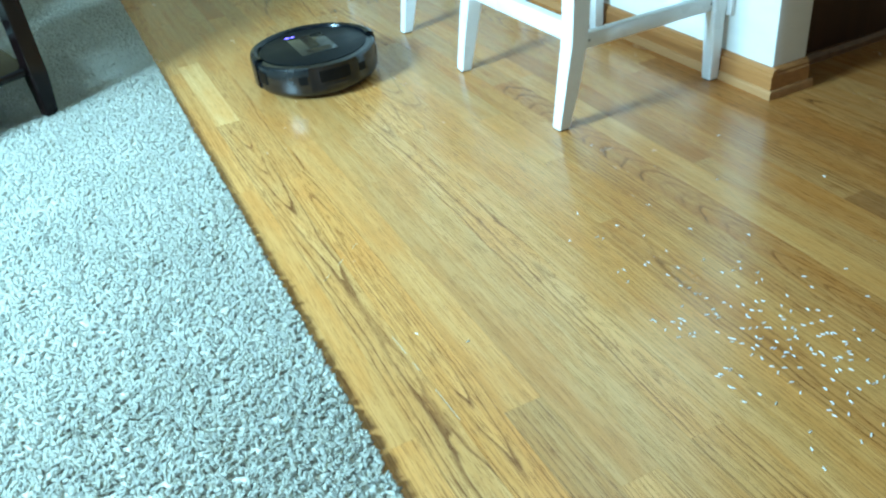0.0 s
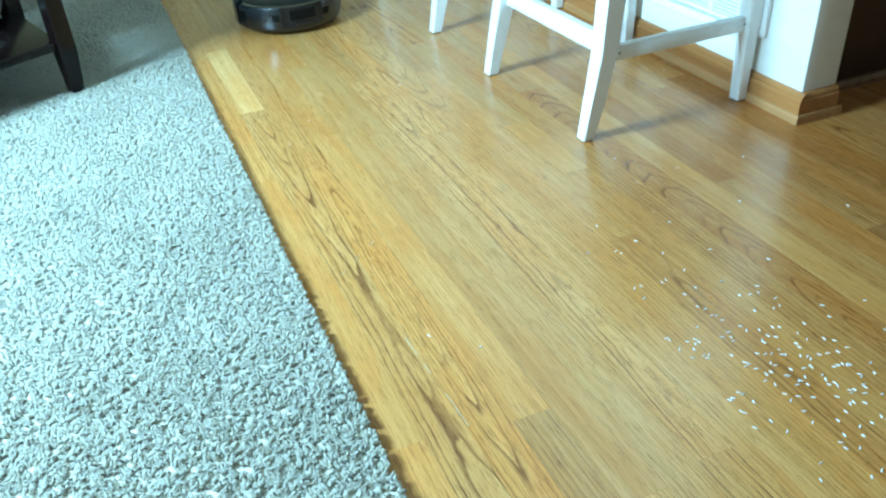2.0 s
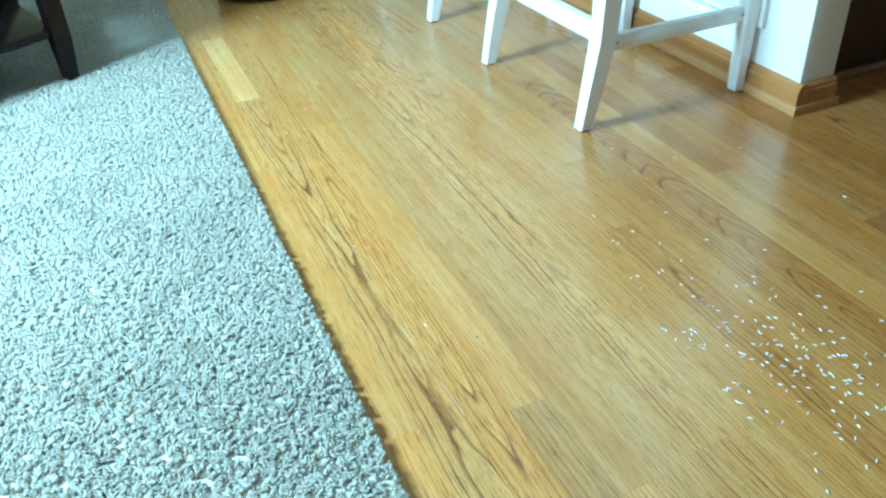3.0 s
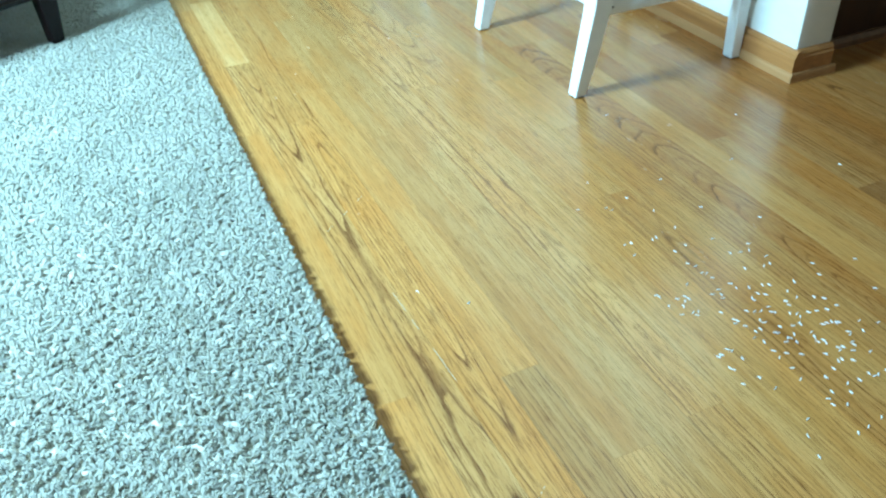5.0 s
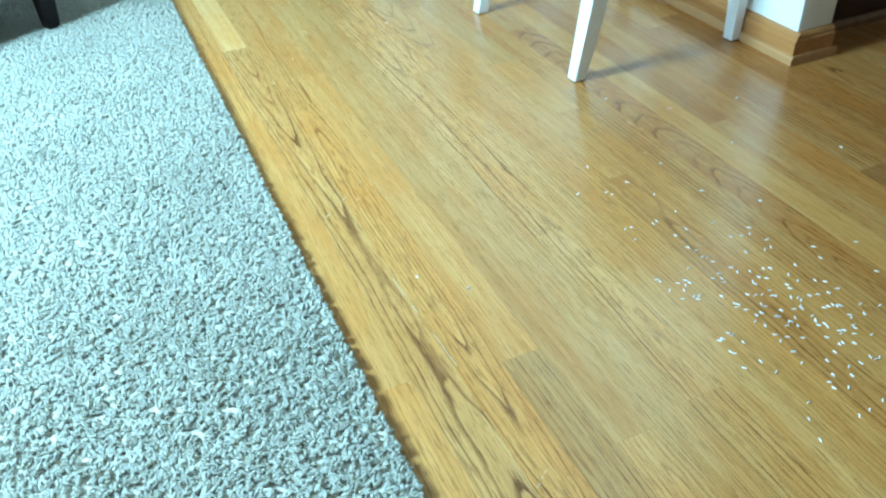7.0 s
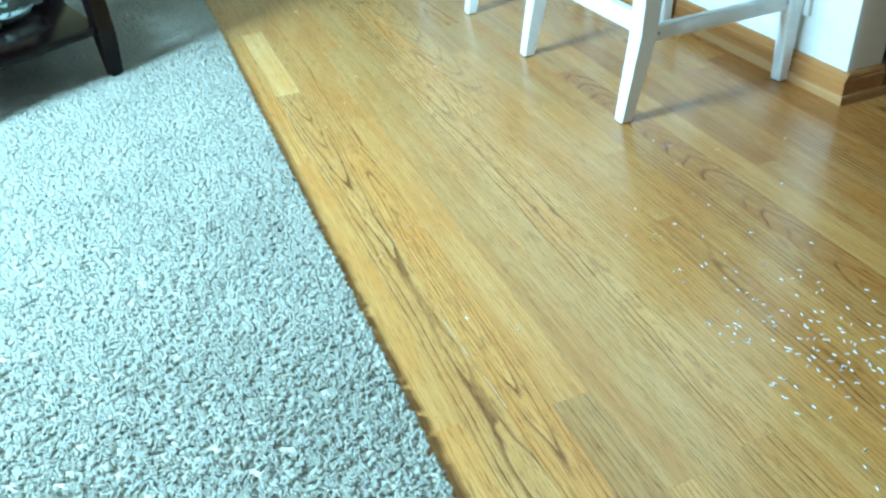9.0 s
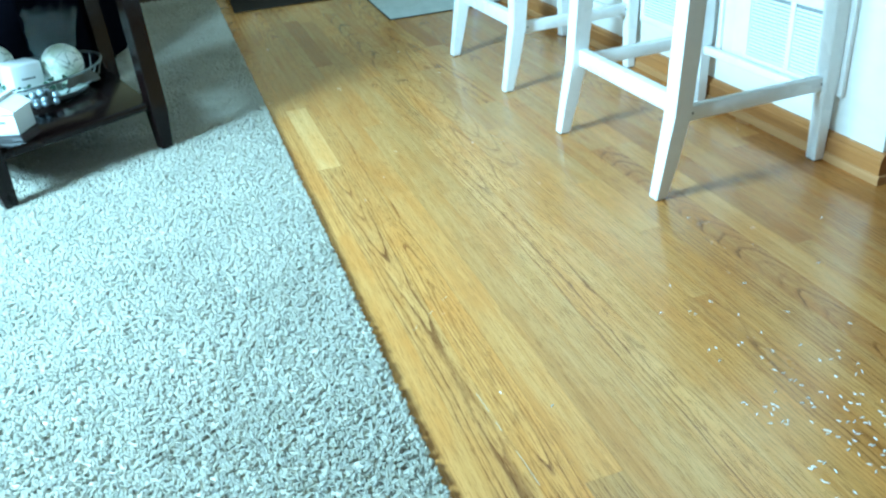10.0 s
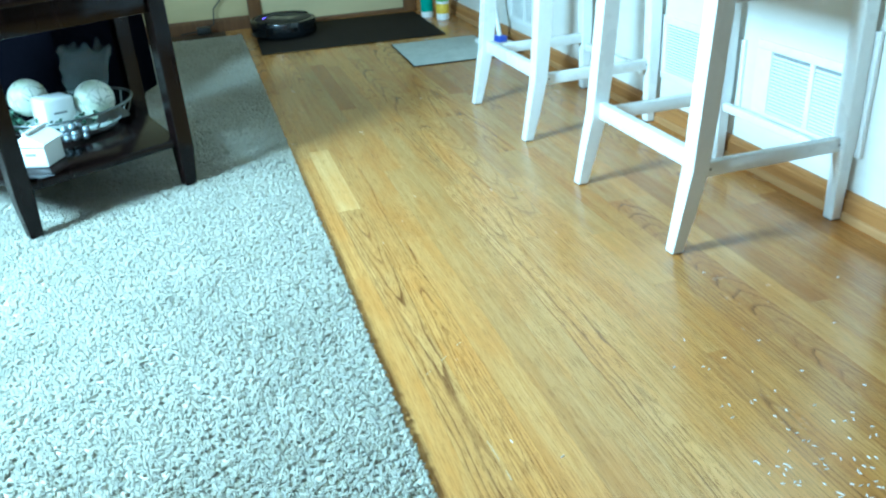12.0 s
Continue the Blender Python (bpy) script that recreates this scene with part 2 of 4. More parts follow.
M_VENT = mat_plain("white_enamel", (0.8, 0.8, 0.78), 0.35, 0, 0.05, 50, 0.04)
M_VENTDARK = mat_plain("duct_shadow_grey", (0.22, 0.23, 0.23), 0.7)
M_ESPRESSO = mat_trim_wood("espresso_wood", (0.005, 0.0025, 0.0025), (0.012, 0.006, 0.0055), 0.16, (60, 60, 6), 0.22)
M_SOFA = mat_plain("black_leather", (0.003, 0.003, 0.005), 0.6, 0, 0.25, 70, 0.2, 0.0)
M_YARN = mat_yarn()
M_BACKING = mat_plain("carpet_backing", (0.76, 0.73, 0.65), 0.95, 0, 0.3, 60, 0.3)
M_DARKMAT = mat_plain("charcoal_ribbed_mat", (0.026, 0.020, 0.015), 0.95, 0, 0.35, 160, 0.6, 0.05)
M_GREYMAT = mat_plain("pale_grey_mat", (0.42, 0.45, 0.42), 0.9, 0, 0.22, 90, 0.5)
M_RICE = mat_plain("rice", (0.85, 0.85, 0.82), 0.35, 0, 0.05, 300, 0.05)
M_BLACK = mat_plain("black_gloss_plastic", (0.005, 0.006, 0.008), 0.14, 0, 0.2, 60, 0.02, 0.4)
M_BLACKSATIN = mat_plain("black_satin_plastic", (0.006, 0.007, 0.008), 0.24, 0, 0.2, 120, 0.03, 0.75)
M_DECK = mat_plain("black_matte_deck", (0.005, 0.006, 0.007), 0.4, 0, 0.2, 120, 0.08, 0.15)
M_SMOKE = mat_plain("smoked_screen", (0.030, 0.027, 0.021), 0.1, 0, 0.2, 30, 0.0, 0.5)
M_SOCKET = mat_plain("black_socket", (0.003, 0.003, 0.003), 0.5, 0, 0.2, 60, 0.0, 0.15)
M_LED = mat_glow("violet_led", (0.18, 0.12, 1.0), 7.0)
M_CERAMIC = mat_plain("white_ceramic", (0.84, 0.85, 0.83), 0.25, 0, 0.04, 30, 0.03)
M_IRON = mat_plain("pewter_metal", (0.2, 0.22, 0.22), 0.35, 0.9, 0.2, 90, 0.2)
M_DISH = mat_plain("pale_dish", (0.50, 0.56, 0.52), 0.3, 0, 0.1, 40, 0.03)
M_GRAPE = mat_plain("pewter_grape", (0.20, 0.24, 0.26), 0.45, 0.3, 0.2, 60, 0.1)
M_CELLO = mat_glass("clear_cellophane", (0.36, 0.43, 0.46), 0.04, 0.15)
M_LEAF = mat_plain("dried_moss_green", (0.05, 0.12, 0.07), 0.7, 0, 0.4, 80, 0.2)
M_TEAL = mat_plain("teal_bottle_plastic", (0.03, 0.34, 0.25), 0.3, 0, 0.2, 40, 0.02)
M_WHITEPL = mat_plain("white_plastic", (0.8, 0.8, 0.78), 0.35, 0, 0.04, 40, 0.02)
M_YELLOW = mat_plain("yellow_label", (0.75, 0.50, 0.05), 0.4, 0, 0.2, 60, 0.02)
M_GREEN = mat_plain("green_label", (0.15, 0.45, 0.08), 0.4, 0, 0.3, 60, 0.02)
M_PINK = mat_plain("pink_label_band", (0.6, 0.2, 0.28), 0.4, 0, 0.2, 60, 0.02)
M_BLUE = mat_plain("blue_plastic", (0.05, 0.10, 0.55), 0.35, 0, 0.1, 40, 0.02)
M_CABLE = mat_plain("black_cable", (0.015, 0.015, 0.015), 0.5)
M_SCUFF = mat_plain("scratch_white", (0.5, 0.42, 0.27), 0.6)


def mat_crackle():
    """Cream glaze with an uneven green-grey crackle that fades in and out."""
    n = Nodes("crackle_glaze")
    c = n.coords()
    v = n.add("ShaderNodeTexVoronoi", Scale=34.0)
    v.feature = "DISTANCE_TO_EDGE"
    d = n.noise(c.outputs[0], 30, 4)
    warp = n.mix("MIX", 0.035, c.outputs[0], d.outputs["Color"])
    n.link(warp, v.inputs["Vector"])
    edge = n.ramp(v.outputs["Distance"], [(0.0, (1, 1, 1)), (0.02, (0.6, 0.6, 0.6)), (0.055, (0, 0, 0))])
    fade = n.ramp(n.noise(c.outputs[0], 20, 3).outputs[0], [(0.38, (0.1, 0.1, 0.1)), (0.58, (1, 1, 1))])
    cloud = n.ramp(n.noise(c.outputs[0], 26, 4).outputs[0], [(0.3, (0.56, 0.62, 0.44)), (0.6, (0.78, 0.79, 0.70))])
    col = n.mix("MIX", n.math("MULTIPLY", edge.outputs[0], fade.outputs[0]), cloud.outputs[0], (0.10, 0.14, 0.07, 1))
    n.link(col, n.bsdf.inputs["Base Color"])
    n.set(Roughness=0.35)
    n.bump(edge.outputs[0], 0.2, -0.0008)
    return n.mat


M_CRACKLE = mat_crackle()

# ---------------------------------------------------------------- room shell
WALL_X, COL_Y, BACK_Y, LEFT_X, REAR_Y, CEIL_Z = 0.986, 1.308, 4.57, -1.62, -3.0, 2.5
structure("floor", box(LEFT_X - 0.2, 3.2, REAR_Y - 0.2, BACK_Y + 0.2, -0.2, -0.012), M_SUB, "dark subfloor under the oak strip boards", "floor")
structure("ceiling", box(LEFT_X - 0.2, 3.2, REAR_Y - 0.2, BACK_Y + 0.2, CEIL_Z, CEIL_Z + 0.15), M_CEIL, "unseen ceiling tinted warm to colour the bounce light", "ceiling")
structure("wall_east", box(WALL_X, 1.080, COL_Y, BACK_Y, -0.012, CEIL_Z, 0.004), M_WALL, "cream painted half wall with air grilles beside the stools", "wall")
structure("wall_north", box(LEFT_X, 1.3, BACK_Y, BACK_Y + 0.15, -0.012, CEIL_Z), M_FARWALL, "olive cream far wall, tanned for dim warm light", "wall")
structure("wall_far_east", box(3.0, 3.15, REAR_Y, BACK_Y, -0.012, CEIL_Z), M_TAUPE, "unseen side wall, taupe to dim and warm the bounce light", "wall")
structure("wall_south", box(LEFT_X, 3.0, REAR_Y - 0.15, REAR_Y, -0.012, CEIL_Z), M_TAUPE, "unseen rear wall, taupe to dim and warm the bounce light", "wall")
bm = bmesh.new()
bm_box(bm, LEFT_X - 0.15, LEFT_X, REAR_Y, WIN_Y0, -0.012, CEIL_Z)
bm_box(bm, LEFT_X - 0.15, LEFT_X, WIN_Y1, BACK_Y, -0.012, CEIL_Z)
bm_box(bm, LEFT_X - 0.15, LEFT_X, WIN_Y0, WIN_Y1, -0.012, WIN_Z0)
bm_box(bm, LEFT_X - 0.15, LEFT_X, WIN_Y0, WIN_Y1, WIN_Z1, CEIL_Z)
structure("wall_west", bm, M_TAUPE, "unseen wall with a wide window opening, taupe to dim the bounce light", "wall")
structure("cabinet_panel", box(1.081, 2.98, 1.395, 1.425, 0.0, CEIL_Z, 0.003), M_DARKWOOD, "dark walnut stained wall panelling", "panelling")


def moulding(name, x0, x1, y0, y1, profile, axis, material, label):
    """A skirting piece: profile of (out, height) swept along y (axis 'y', facing -x) or x (axis 'x', facing -y)."""
    bm = bmesh.new()
    ends = []
    for s in (0, 1):
        ring = []
        for o, z in profile:
            ring.append(bm.verts.new((x0 - o, y0 if s == 0 else y1, z) if axis == "y" else (x0 if s == 0 else x1, y0 - o, z)))
        ends.append(ring)
    k = len(profile)
    for i in range(k):
        bm.faces.new((ends[0][i], ends[0][(i + 1) % k], ends[1][(i + 1) % k], ends[1][i]))
    bm.faces.new(ends[0][::-1])
    bm.faces.new(ends[1])
    return structure(name, bm, material, label, "trim")


BASE_P = [(0, 0), (0.013, 0), (0.013, 0.05), (0.010, 0.054), (0.010, 0.058), (0.006, 0.064), (0, 0.066)]
SHOE_P = [(0.013, 0), (0.018, 0), (0.018, 0.010), (0.0175, 0.015), (0.016, 0.019), (0.013, 0.020)]
moulding("baseboard", WALL_X, 0, COL_Y - 0.013, BACK_Y, BASE_P, "y", M_TRIM, "golden oak skirting board along the cream wall")
moulding("trim", WALL_X, 0, COL_Y - 0.018, BACK_Y, SHOE_P, "y", M_SHOE, "pale oak shoe moulding at the skirting's foot")
moulding("baseboard", WALL_X, 1.080, COL_Y, 0, BASE_P, "x", M_TRIM, "golden oak skirting board round the wall's end")
moulding("trim", WALL_X - 0.013, 1.092, COL_Y, 0, SHOE_P, "x", M_SHOE, "pale oak shoe moulding round the wall's end")
moulding("trim", 1.081, 2.98, 1.395, 0, [(0, 0), (0.016, 0), (0.016, 0.012), (0.008, 0.02), (0, 0.02)], "x", M_DOORTRIM, "brown shoe moulding under the dark panelling")
moulding("baseboard", LEFT_X, -0.067, BACK_Y, 0, BASE_P, "x", M_DOORTRIM, "brown wooden skirting of the far wall")
moulding("baseboard", 0.836, WALL_X - 0.03, BACK_Y, 0, BASE_P, "x", M_TRIM, "short oak skirting in the corner")

# far door with its brown casing
door = tagged(new("door_1"), "closed cream door, tanned for dim warm light, with brown wooden casing", "door", "", "structure")
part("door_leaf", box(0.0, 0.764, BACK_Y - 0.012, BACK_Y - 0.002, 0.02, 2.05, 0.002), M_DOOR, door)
part("casing", box(-0.067, 0.0, BACK_Y - 0.03, BACK_Y - 0.001, 0.0, 2.12, 0.005), M_DOORTRIM, door)
part("casing", box(0.764, 0.831, BACK_Y - 0.03, BACK_Y - 0.001, 0.0, 2.12, 0.005), M_DOORTRIM, door)
part("threshold", box(0.0, 0.764, BACK_Y - 0.028, BACK_Y - 0.001, 0.0, 0.02, 0.004), M_DOORTRIM, door)

# window frame in the opening beyond the view
win = tagged(new("window_1"), "wide white framed window letting in daylight", "window", "", "structure")
for y in (WIN_Y0 + 0.03, WIN_Y1 - 0.03):
    part("window_frame", box(LEFT_X - 0.09, LEFT_X - 0.03, y - 0.03, y + 0.03, WIN_Z0, WIN_Z1, 0.004), M_VENT, win)


# air grilles on the wall beside the stools
def air_grille(y0, y1, z0, z1):
    g = thing("air_grille", pose(WALL_X, (y0 + y1) / 2, (z0 + z1) / 2), "white enamelled louvred return air grille on the cream wall", "vent", "wall grilles")
    w, h, rim, cheek = (y1 - y0) / 2, (z1 - z0) / 2, 0.022, 0.056
    bm = bmesh.new()
    bm_box(bm, -0.007, -0.0005, -w, w, h - rim, h, 0.002)
    bm_box(bm, -0.007, -0.0005, -w, w, -h, -h + rim, 0.002)
    bm_box(bm, -0.007, -0.0005, -w, -w + cheek, -h + rim, h - rim)
    bm_box(bm, -0.007, -0.0005, w - cheek, w, -h + rim, h - rim)
    part("frame", bm, M_VENT, g)
    # flat grey sheet painted as the duct's shade between the slats
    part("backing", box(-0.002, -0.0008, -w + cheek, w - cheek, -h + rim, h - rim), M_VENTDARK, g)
    part("divider", box(-0.0075, -0.002, -0.034, -0.018, -h + rim, h - rim, 0.001), M_VENT, g)
    n = int((2 * h - 2 * rim) / 0.0085)
    slat = None
    for k in range(n):
        z = -h + rim + 0.0045 + k * 0.0085
        if slat is None:
            b = box(-0.0035, 0.0035, -w + cheek, w - cheek, -0.0006, 0.0006)
            slat = part("slat", b, M_VENT, g)
        else:
            o = slat.copy()
            scene.collection.objects.link(o)
            slat = o
        slat.matrix_local = pose(-0.004, 0, z, 0, -32, 0)
    return g


air_grille(1.468, 1.815, 0.140, 0.336)
air_grille(1.864, 2.288, 0.140, 0.322)
air_grille(3.212, 3.535, 0.102, 0.301)
for y, z0, z1 in ((1.443, 0.148, 0.42),):
    structure("trim", box(WALL_X - 0.012, WALL_X - 0.0005, y - 0.012, y + 0.012, z0, z1, 0.003), M_VENT, "narrow white batten beside the air grille", "trim")


# ---------------------------------------------------------------- stools
def bar_stool(m, label):
    """x from the room towards the wall, y along the wall, origin under the seat's middle."""
    s = thing("bar_stool", m, label, "bar stool", "stools along the wall")
    HX, HY = 0.204, 0.2175
    for sy in (-1, 1):
        # back legs kick out below the rails
        pts = [(-HX, sy * HY, 0.002), (-HX + 0.018, sy * HY, 0.085), (-HX + 0.038, sy * (HY - 0.002), 0.185), (-HX + 0.049, sy * (HY - 0.004), 0.30), (-HX + 0.068, sy * (HY - 0.008), 0.585)]
        back_leg = part("leg", sweep(pts, [(0.0135, 0.0140), (0.0165, 0.0165), (0.0205, 0.0195), (0.0215, 0.0205), (0.0215, 0.0205)]), M_STOOL, s, "flared white back leg")
        pts = [(HX, sy * HY, 0.002), (HX, sy * HY, 0.15), (HX, sy * HY, 0.19), (HX - 0.002, sy * (HY - 0.004), 0.585)]
        front_leg = part("leg", sweep(pts, [(0.0130, 0.0140), (0.0160, 0.0165), (0.0175, 0.0190), (0.0175, 0.0200)]), M_STOOL, s)
        for sx, leg in ((-1, back_leg), (1, front_leg)):
            part("glide", box(sx * HX - 0.011, sx * HX + 0.011, sy * HY - 0.011, sy * HY + 0.011, 0.0, 0.0025, 0.0008), M_PAD, leg, "black rubber glide")
        part("side_stretcher", box(-HX + 0.050, HX - 0.012, sy * (HY - 0.003) - 0.010, sy * (HY - 0.003) + 0.010, 0.163, 0.195, 0.003), M_STOOL, s)
        part("apron", box(-HX + 0.08, HX - 0.02, sy * (HY - 0.010) - 0.010, sy * (HY - 0.010) + 0.010, 0.508, 0.585, 0.003), M_STOOL, s)
        for x0 in (-HX + 0.0675, HX - 0.0185):
            part("screw_cap", box(x0 - 0.0025, x0 + 0.0025, sy * (HY - 0.003) + 0.0094 * sy, sy * (HY - 0.003) + 0.0106 * sy, 0.177, 0.182), M_VENTDARK, s, "small grey screw cap")
    part("back_stretcher", box(-HX + 0.036, -HX + 0.058, -HY + 0.018, HY - 0.018, 0.174, 0.214, 0.003), M_STOOL, s)
    part("front_stretcher", box(HX - 0.010, HX + 0.008, -HY + 0.018, HY - 0.018, 0.140, 0.161, 0.003), M_STOOL, s)
    part("apron", box(-HX + 0.07, -HX + 0.09, -HY + 0.02, HY - 0.03, 0.508, 0.585, 0.003), M_STOOL, s)
    part("apron", box(HX - 0.02, HX, -HY + 0.03, HY - 0.03, 0.508, 0.585, 0.003), M_STOOL, s)
    part("seat", box(-HX + 0.045, HX + 0.02, -HY - 0.012, HY + 0.012, 0.585, 0.62, 0.012, 3), M_STOOL, s)
    return s


bar_stool(pose(0.749, 1.675, 0, 0, 0, 1.0), "white lacquered wooden bar stool with flared back legs")
bar_stool(pose(0.746, 2.482, 0, 0, 0, 1.0), "white lacquered wooden bar stool with flared back legs")


# ---------------------------------------------------------------- robot vacuum
def robot_vacuum():
    """Heading +y; the dust bin faces -y."""
    r = thing("robot_vacuum", pose(0, 0, 0), "round glossy black robot vacuum cleaner rolling on the floor", "robot vacuum")
    R = 0.158
    part("body", lathe([(0, 0.010), (0.142, 0.010), (0.150, 0.013), (0.156, 0.020), (R, 0.026), (R, 0.080), (0.1565, 0.084), (0.153, 0.087), (0.147, 0.0875), (0, 0.0875)], 96), M_BLACKSATIN, r)
    # raised bumper rim round the front half
    bm = bmesh.new()
    sect = [(R + 0.001, 0.020), (R + 0.0045, 0.026), (R + 0.0045, 0.084), (R + 0.001, 0.093), (R - 0.008, 0.0965), (R - 0.016, 0.094), (R - 0.019, 0.0865), (R - 0.004, 0.0865)]
    rings = []
    for k in range(73):
        a = radians(-8 + k * 196 / 72)
        rings.append([bm.verts.new((p * math.cos(a), p * math.sin(a), z)) for p, z in sect])
    for q, w in zip(rings, rings[1:]):
        for i in range(len(sect)):
            j = (i + 1) % len(sect)
            bm.faces.new((q[i], q[j], w[j], w[i]))
    bm.faces.new(rings[0]), bm.faces.new(rings[-1][::-1])
    part("bumper", bm, M_BLACK, r, "raised glossy black front bumper")
    # top deck, screen panel and its inlays
    part("deck", lathe([(0, 0.0876), (0.134, 0.0876), (0.137, 0.0890), (0.135, 0.0898), (0, 0.0903)], 80), M_DECK, r)
    part("screen", box(-0.048, 0.048, -0.065, 0.082, 0.0900, 0.0912, 0.0006), M_SMOKE, r, "smoked gloss screen")
    bm = box(-0.014, 0.014, -0.020, 0.078, 0.0913, 0.0919)
    part("screen_band", bm, M_BLACK, r)
    part("screen_band", box(-0.030, 0.034, -0.058, -0.030, 0.0913, 0.0918), M_BLACK, r)
    for x in (-0.040, -0.026):
        part("indicator", box(x - 0.0045, x + 0.0045, 0.092, 0.097, 0.0898, 0.0909, 0.0004), M_LED, r, "violet glowing indicator")
    # dust bin with its window, sockets and latch
    def on_rim(a0, a1, z0, z1, out):
        b = bmesh.new()
        cols = []
        n = max(2, int(abs(a1 - a0) / 3))
        for k in range(n + 1):
            a = radians(a0 + (a1 - a0) * k / n)
            cols.append([b.verts.new((q * math.cos(a), q * math.sin(a), z)) for q, z in ((R - 0.004, z0), (R + out, z0), (R + out, z1), (R - 0.004, z1))])
        for q, w in zip(cols, cols[1:]):
            for i in range(4):
                b.faces.new((q[i], q[(i + 1) % 4], w[(i + 1) % 4], w[i]))
        b.faces.new(cols[0]), b.faces.new(cols[-1][::-1])
        return b
    dust_bin = part("bin", on_rim(-113, -67, 0.028, 0.0872, 0.0022), M_BLACK, r, "glossy black dust bin")
    part("bin_window", on_rim(-104, -76, 0.048, 0.076, 0.0034), M_SOCKET, dust_bin)
    part("latch", on_rim(-100, -80, 0.031, 0.039, 0.005), M_BLACKSATIN, dust_bin)
    for a in (-119, -61):
        part("socket", on_rim(a - 4, a + 4, 0.046, 0.066, 0.0012), M_SOCKET, r)
    part("side_window", on_rim(-178, -158, 0.040, 0.070, 0.0016), M_SOCKET, r)
    part("side_window", on_rim(-22, -2, 0.040, 0.070, 0.0016), M_SOCKET, r)
    for x in (-0.115, 0.115):
        b = lathe([(0, -0.011), (0.026, -0.011), (0.031, -0.007), (0.031, 0.007), (0.026, 0.011), (0, 0.011)], 28)
        bmesh.ops.rotate(b, verts=b.verts, cent=(0, 0, 0), matrix=Matrix.Rotation(radians(90), 3, "Y"))
        bmesh.ops.translate(b, verts=b.verts, vec=(x, 0, 0.0312))
        part("wheel", b, M_PAD, r, "black rubber drive wheel")
    return r


ROBOT = robot_vacuum()

# ---------------------------------------------------------------- side table
TA = 28.9
TU, TV = Vector((math.cos(radians(TA)), math.sin(radians(TA)), 0)), Vector((-math.sin(radians(TA)), math.cos(radians(TA)), 0))


def side_table():
    """x along its front from the near leg to the far leg, y away from the viewer's side."""
    t = thing("side_table", pose(-0.619, 2.211, 0.012, 0, 0, TA), "dark espresso wooden side table with lower shelf on the carpet", "side table")
    W, D, FL = 0.213, 0.44, 0.10

    def wedge(z0, z1, inset, over=0.0):
        b = bmesh.new()
        c = [(-W + inset, -over), (W - inset, -over), (W + FL - inset, D + over), (-W - FL + inset, D + over)]
        lo, hi = [b.verts.new((x, y, z0)) for x, y in c], [b.verts.new((x, y, z1)) for x, y in c]
        for k in range(4):
            b.faces.new((lo[k], lo[(k + 1) % 4], hi[(k + 1) % 4], hi[k]))
        b.faces.new(lo[::-1]), b.faces.new(hi)
        bmesh.ops.bevel(b, geom=b.edges[:], offset=0.003, segments=2, profile=0.5, affect="EDGES")
        return b

    for sx in (-1, 1):
        for y, w in ((0.0, W), (D, W + FL)):
            pts = [(sx * (w - 0.003), y, 0.0), (sx * w, y, 0.10), (sx * w, y, 0.53)]
            part("leg", sweep(pts, [(0.0155, 0.016), (0.022, 0.020), (0.022, 0.020)]), M_ESPRESSO, t)
    part("shelf", wedge(0.113, 0.135, 0.012, 0.010), M_ESPRESSO, t)
    part("apron", box(-W + 0.022, W - 0.022, -0.011, 0.011, 0.465, 0.53, 0.002), M_ESPRESSO, t)
    part("apron", box(-W - FL + 0.022, W + FL - 0.022, D - 0.011, D + 0.011, 0.465, 0.53, 0.002), M_ESPRESSO, t)
    for sx in (-1, 1):
        b = box(-0.010, 0.010, 0.02, math.hypot(D, FL) - 0.02, 0.465, 0.53, 0.002)
        bmesh.ops.transform(b, matrix=pose(sx * W, 0, 0, 0, 0, -sx * math.degrees(math.atan2(FL, D))), verts=b.verts)
        part("apron", b, M_ESPRESSO, t)
    part("tabletop", wedge(0.53, 0.553, -0.03, 0.03), M_ESPRESSO, t)
    return t


side_table()
SHELF_Z = 0.012 + 0.135


def on_shelf(u, v):
    p = Vector((-0.619, 2.211, 0)) + TU * u + TV * v
    return p.x, p.y


# house-shaped white ceramic box
x, y = on_shelf(-0.108, 0.118)
house = thing("ceramic_house", pose(x, y, SHELF_Z, 0, 0, TA + 38), "small white ceramic house box on the table shelf", "ornament")
part("house_body", box(-0.040, 0.040, -0.040, 0.040, 0, 0.055, 0.003), M_CERAMIC, house)
bm = bmesh.new()
sect = [(-0.045, 0.054), (0.045, 0.054), (0.045, 0.059), (0.005, 0.082), (0.005, 0.089), (-0.005, 0.089), (-0.005, 0.082), (-0.045, 0.059)]
ends = [[bm.verts.new((sx * 0.045, q, z)) for q, z in sect] for sx in (-1, 1)]
for i in range(len(sect)):
    bm.faces.new((ends[0][i], ends[0][(i + 1) % 8], ends[1][(i + 1) % 8], ends[1][i]))
bm.faces.new(ends[0][::-1]), bm.faces.new(ends[1])
part("lid", bm, M_CERAMIC, house)
part("plaque", box(-0.0412, -0.0400, -0.014, 0.014, 0.030, 0.036), M_VENTDARK, house, "small grey lettering bar")

# wire bowl with leaves and grapes
bx, by = on_shelf(0.065, 0.33)
bowl = thing("wire_bowl", pose(bx, by, SHELF_Z, 0, 0, TA), "oval pewter wire bowl with metal grapes on the table shelf", "bowl")


def oval(a, b, z, n=40, tilt=0.0):
    return [(a * math.cos(2 * math.pi * k / n), b * math.sin(2 * math.pi * k / n), z + tilt * math.cos(2 * math.pi * k / n)) for k in range(n + 1)]


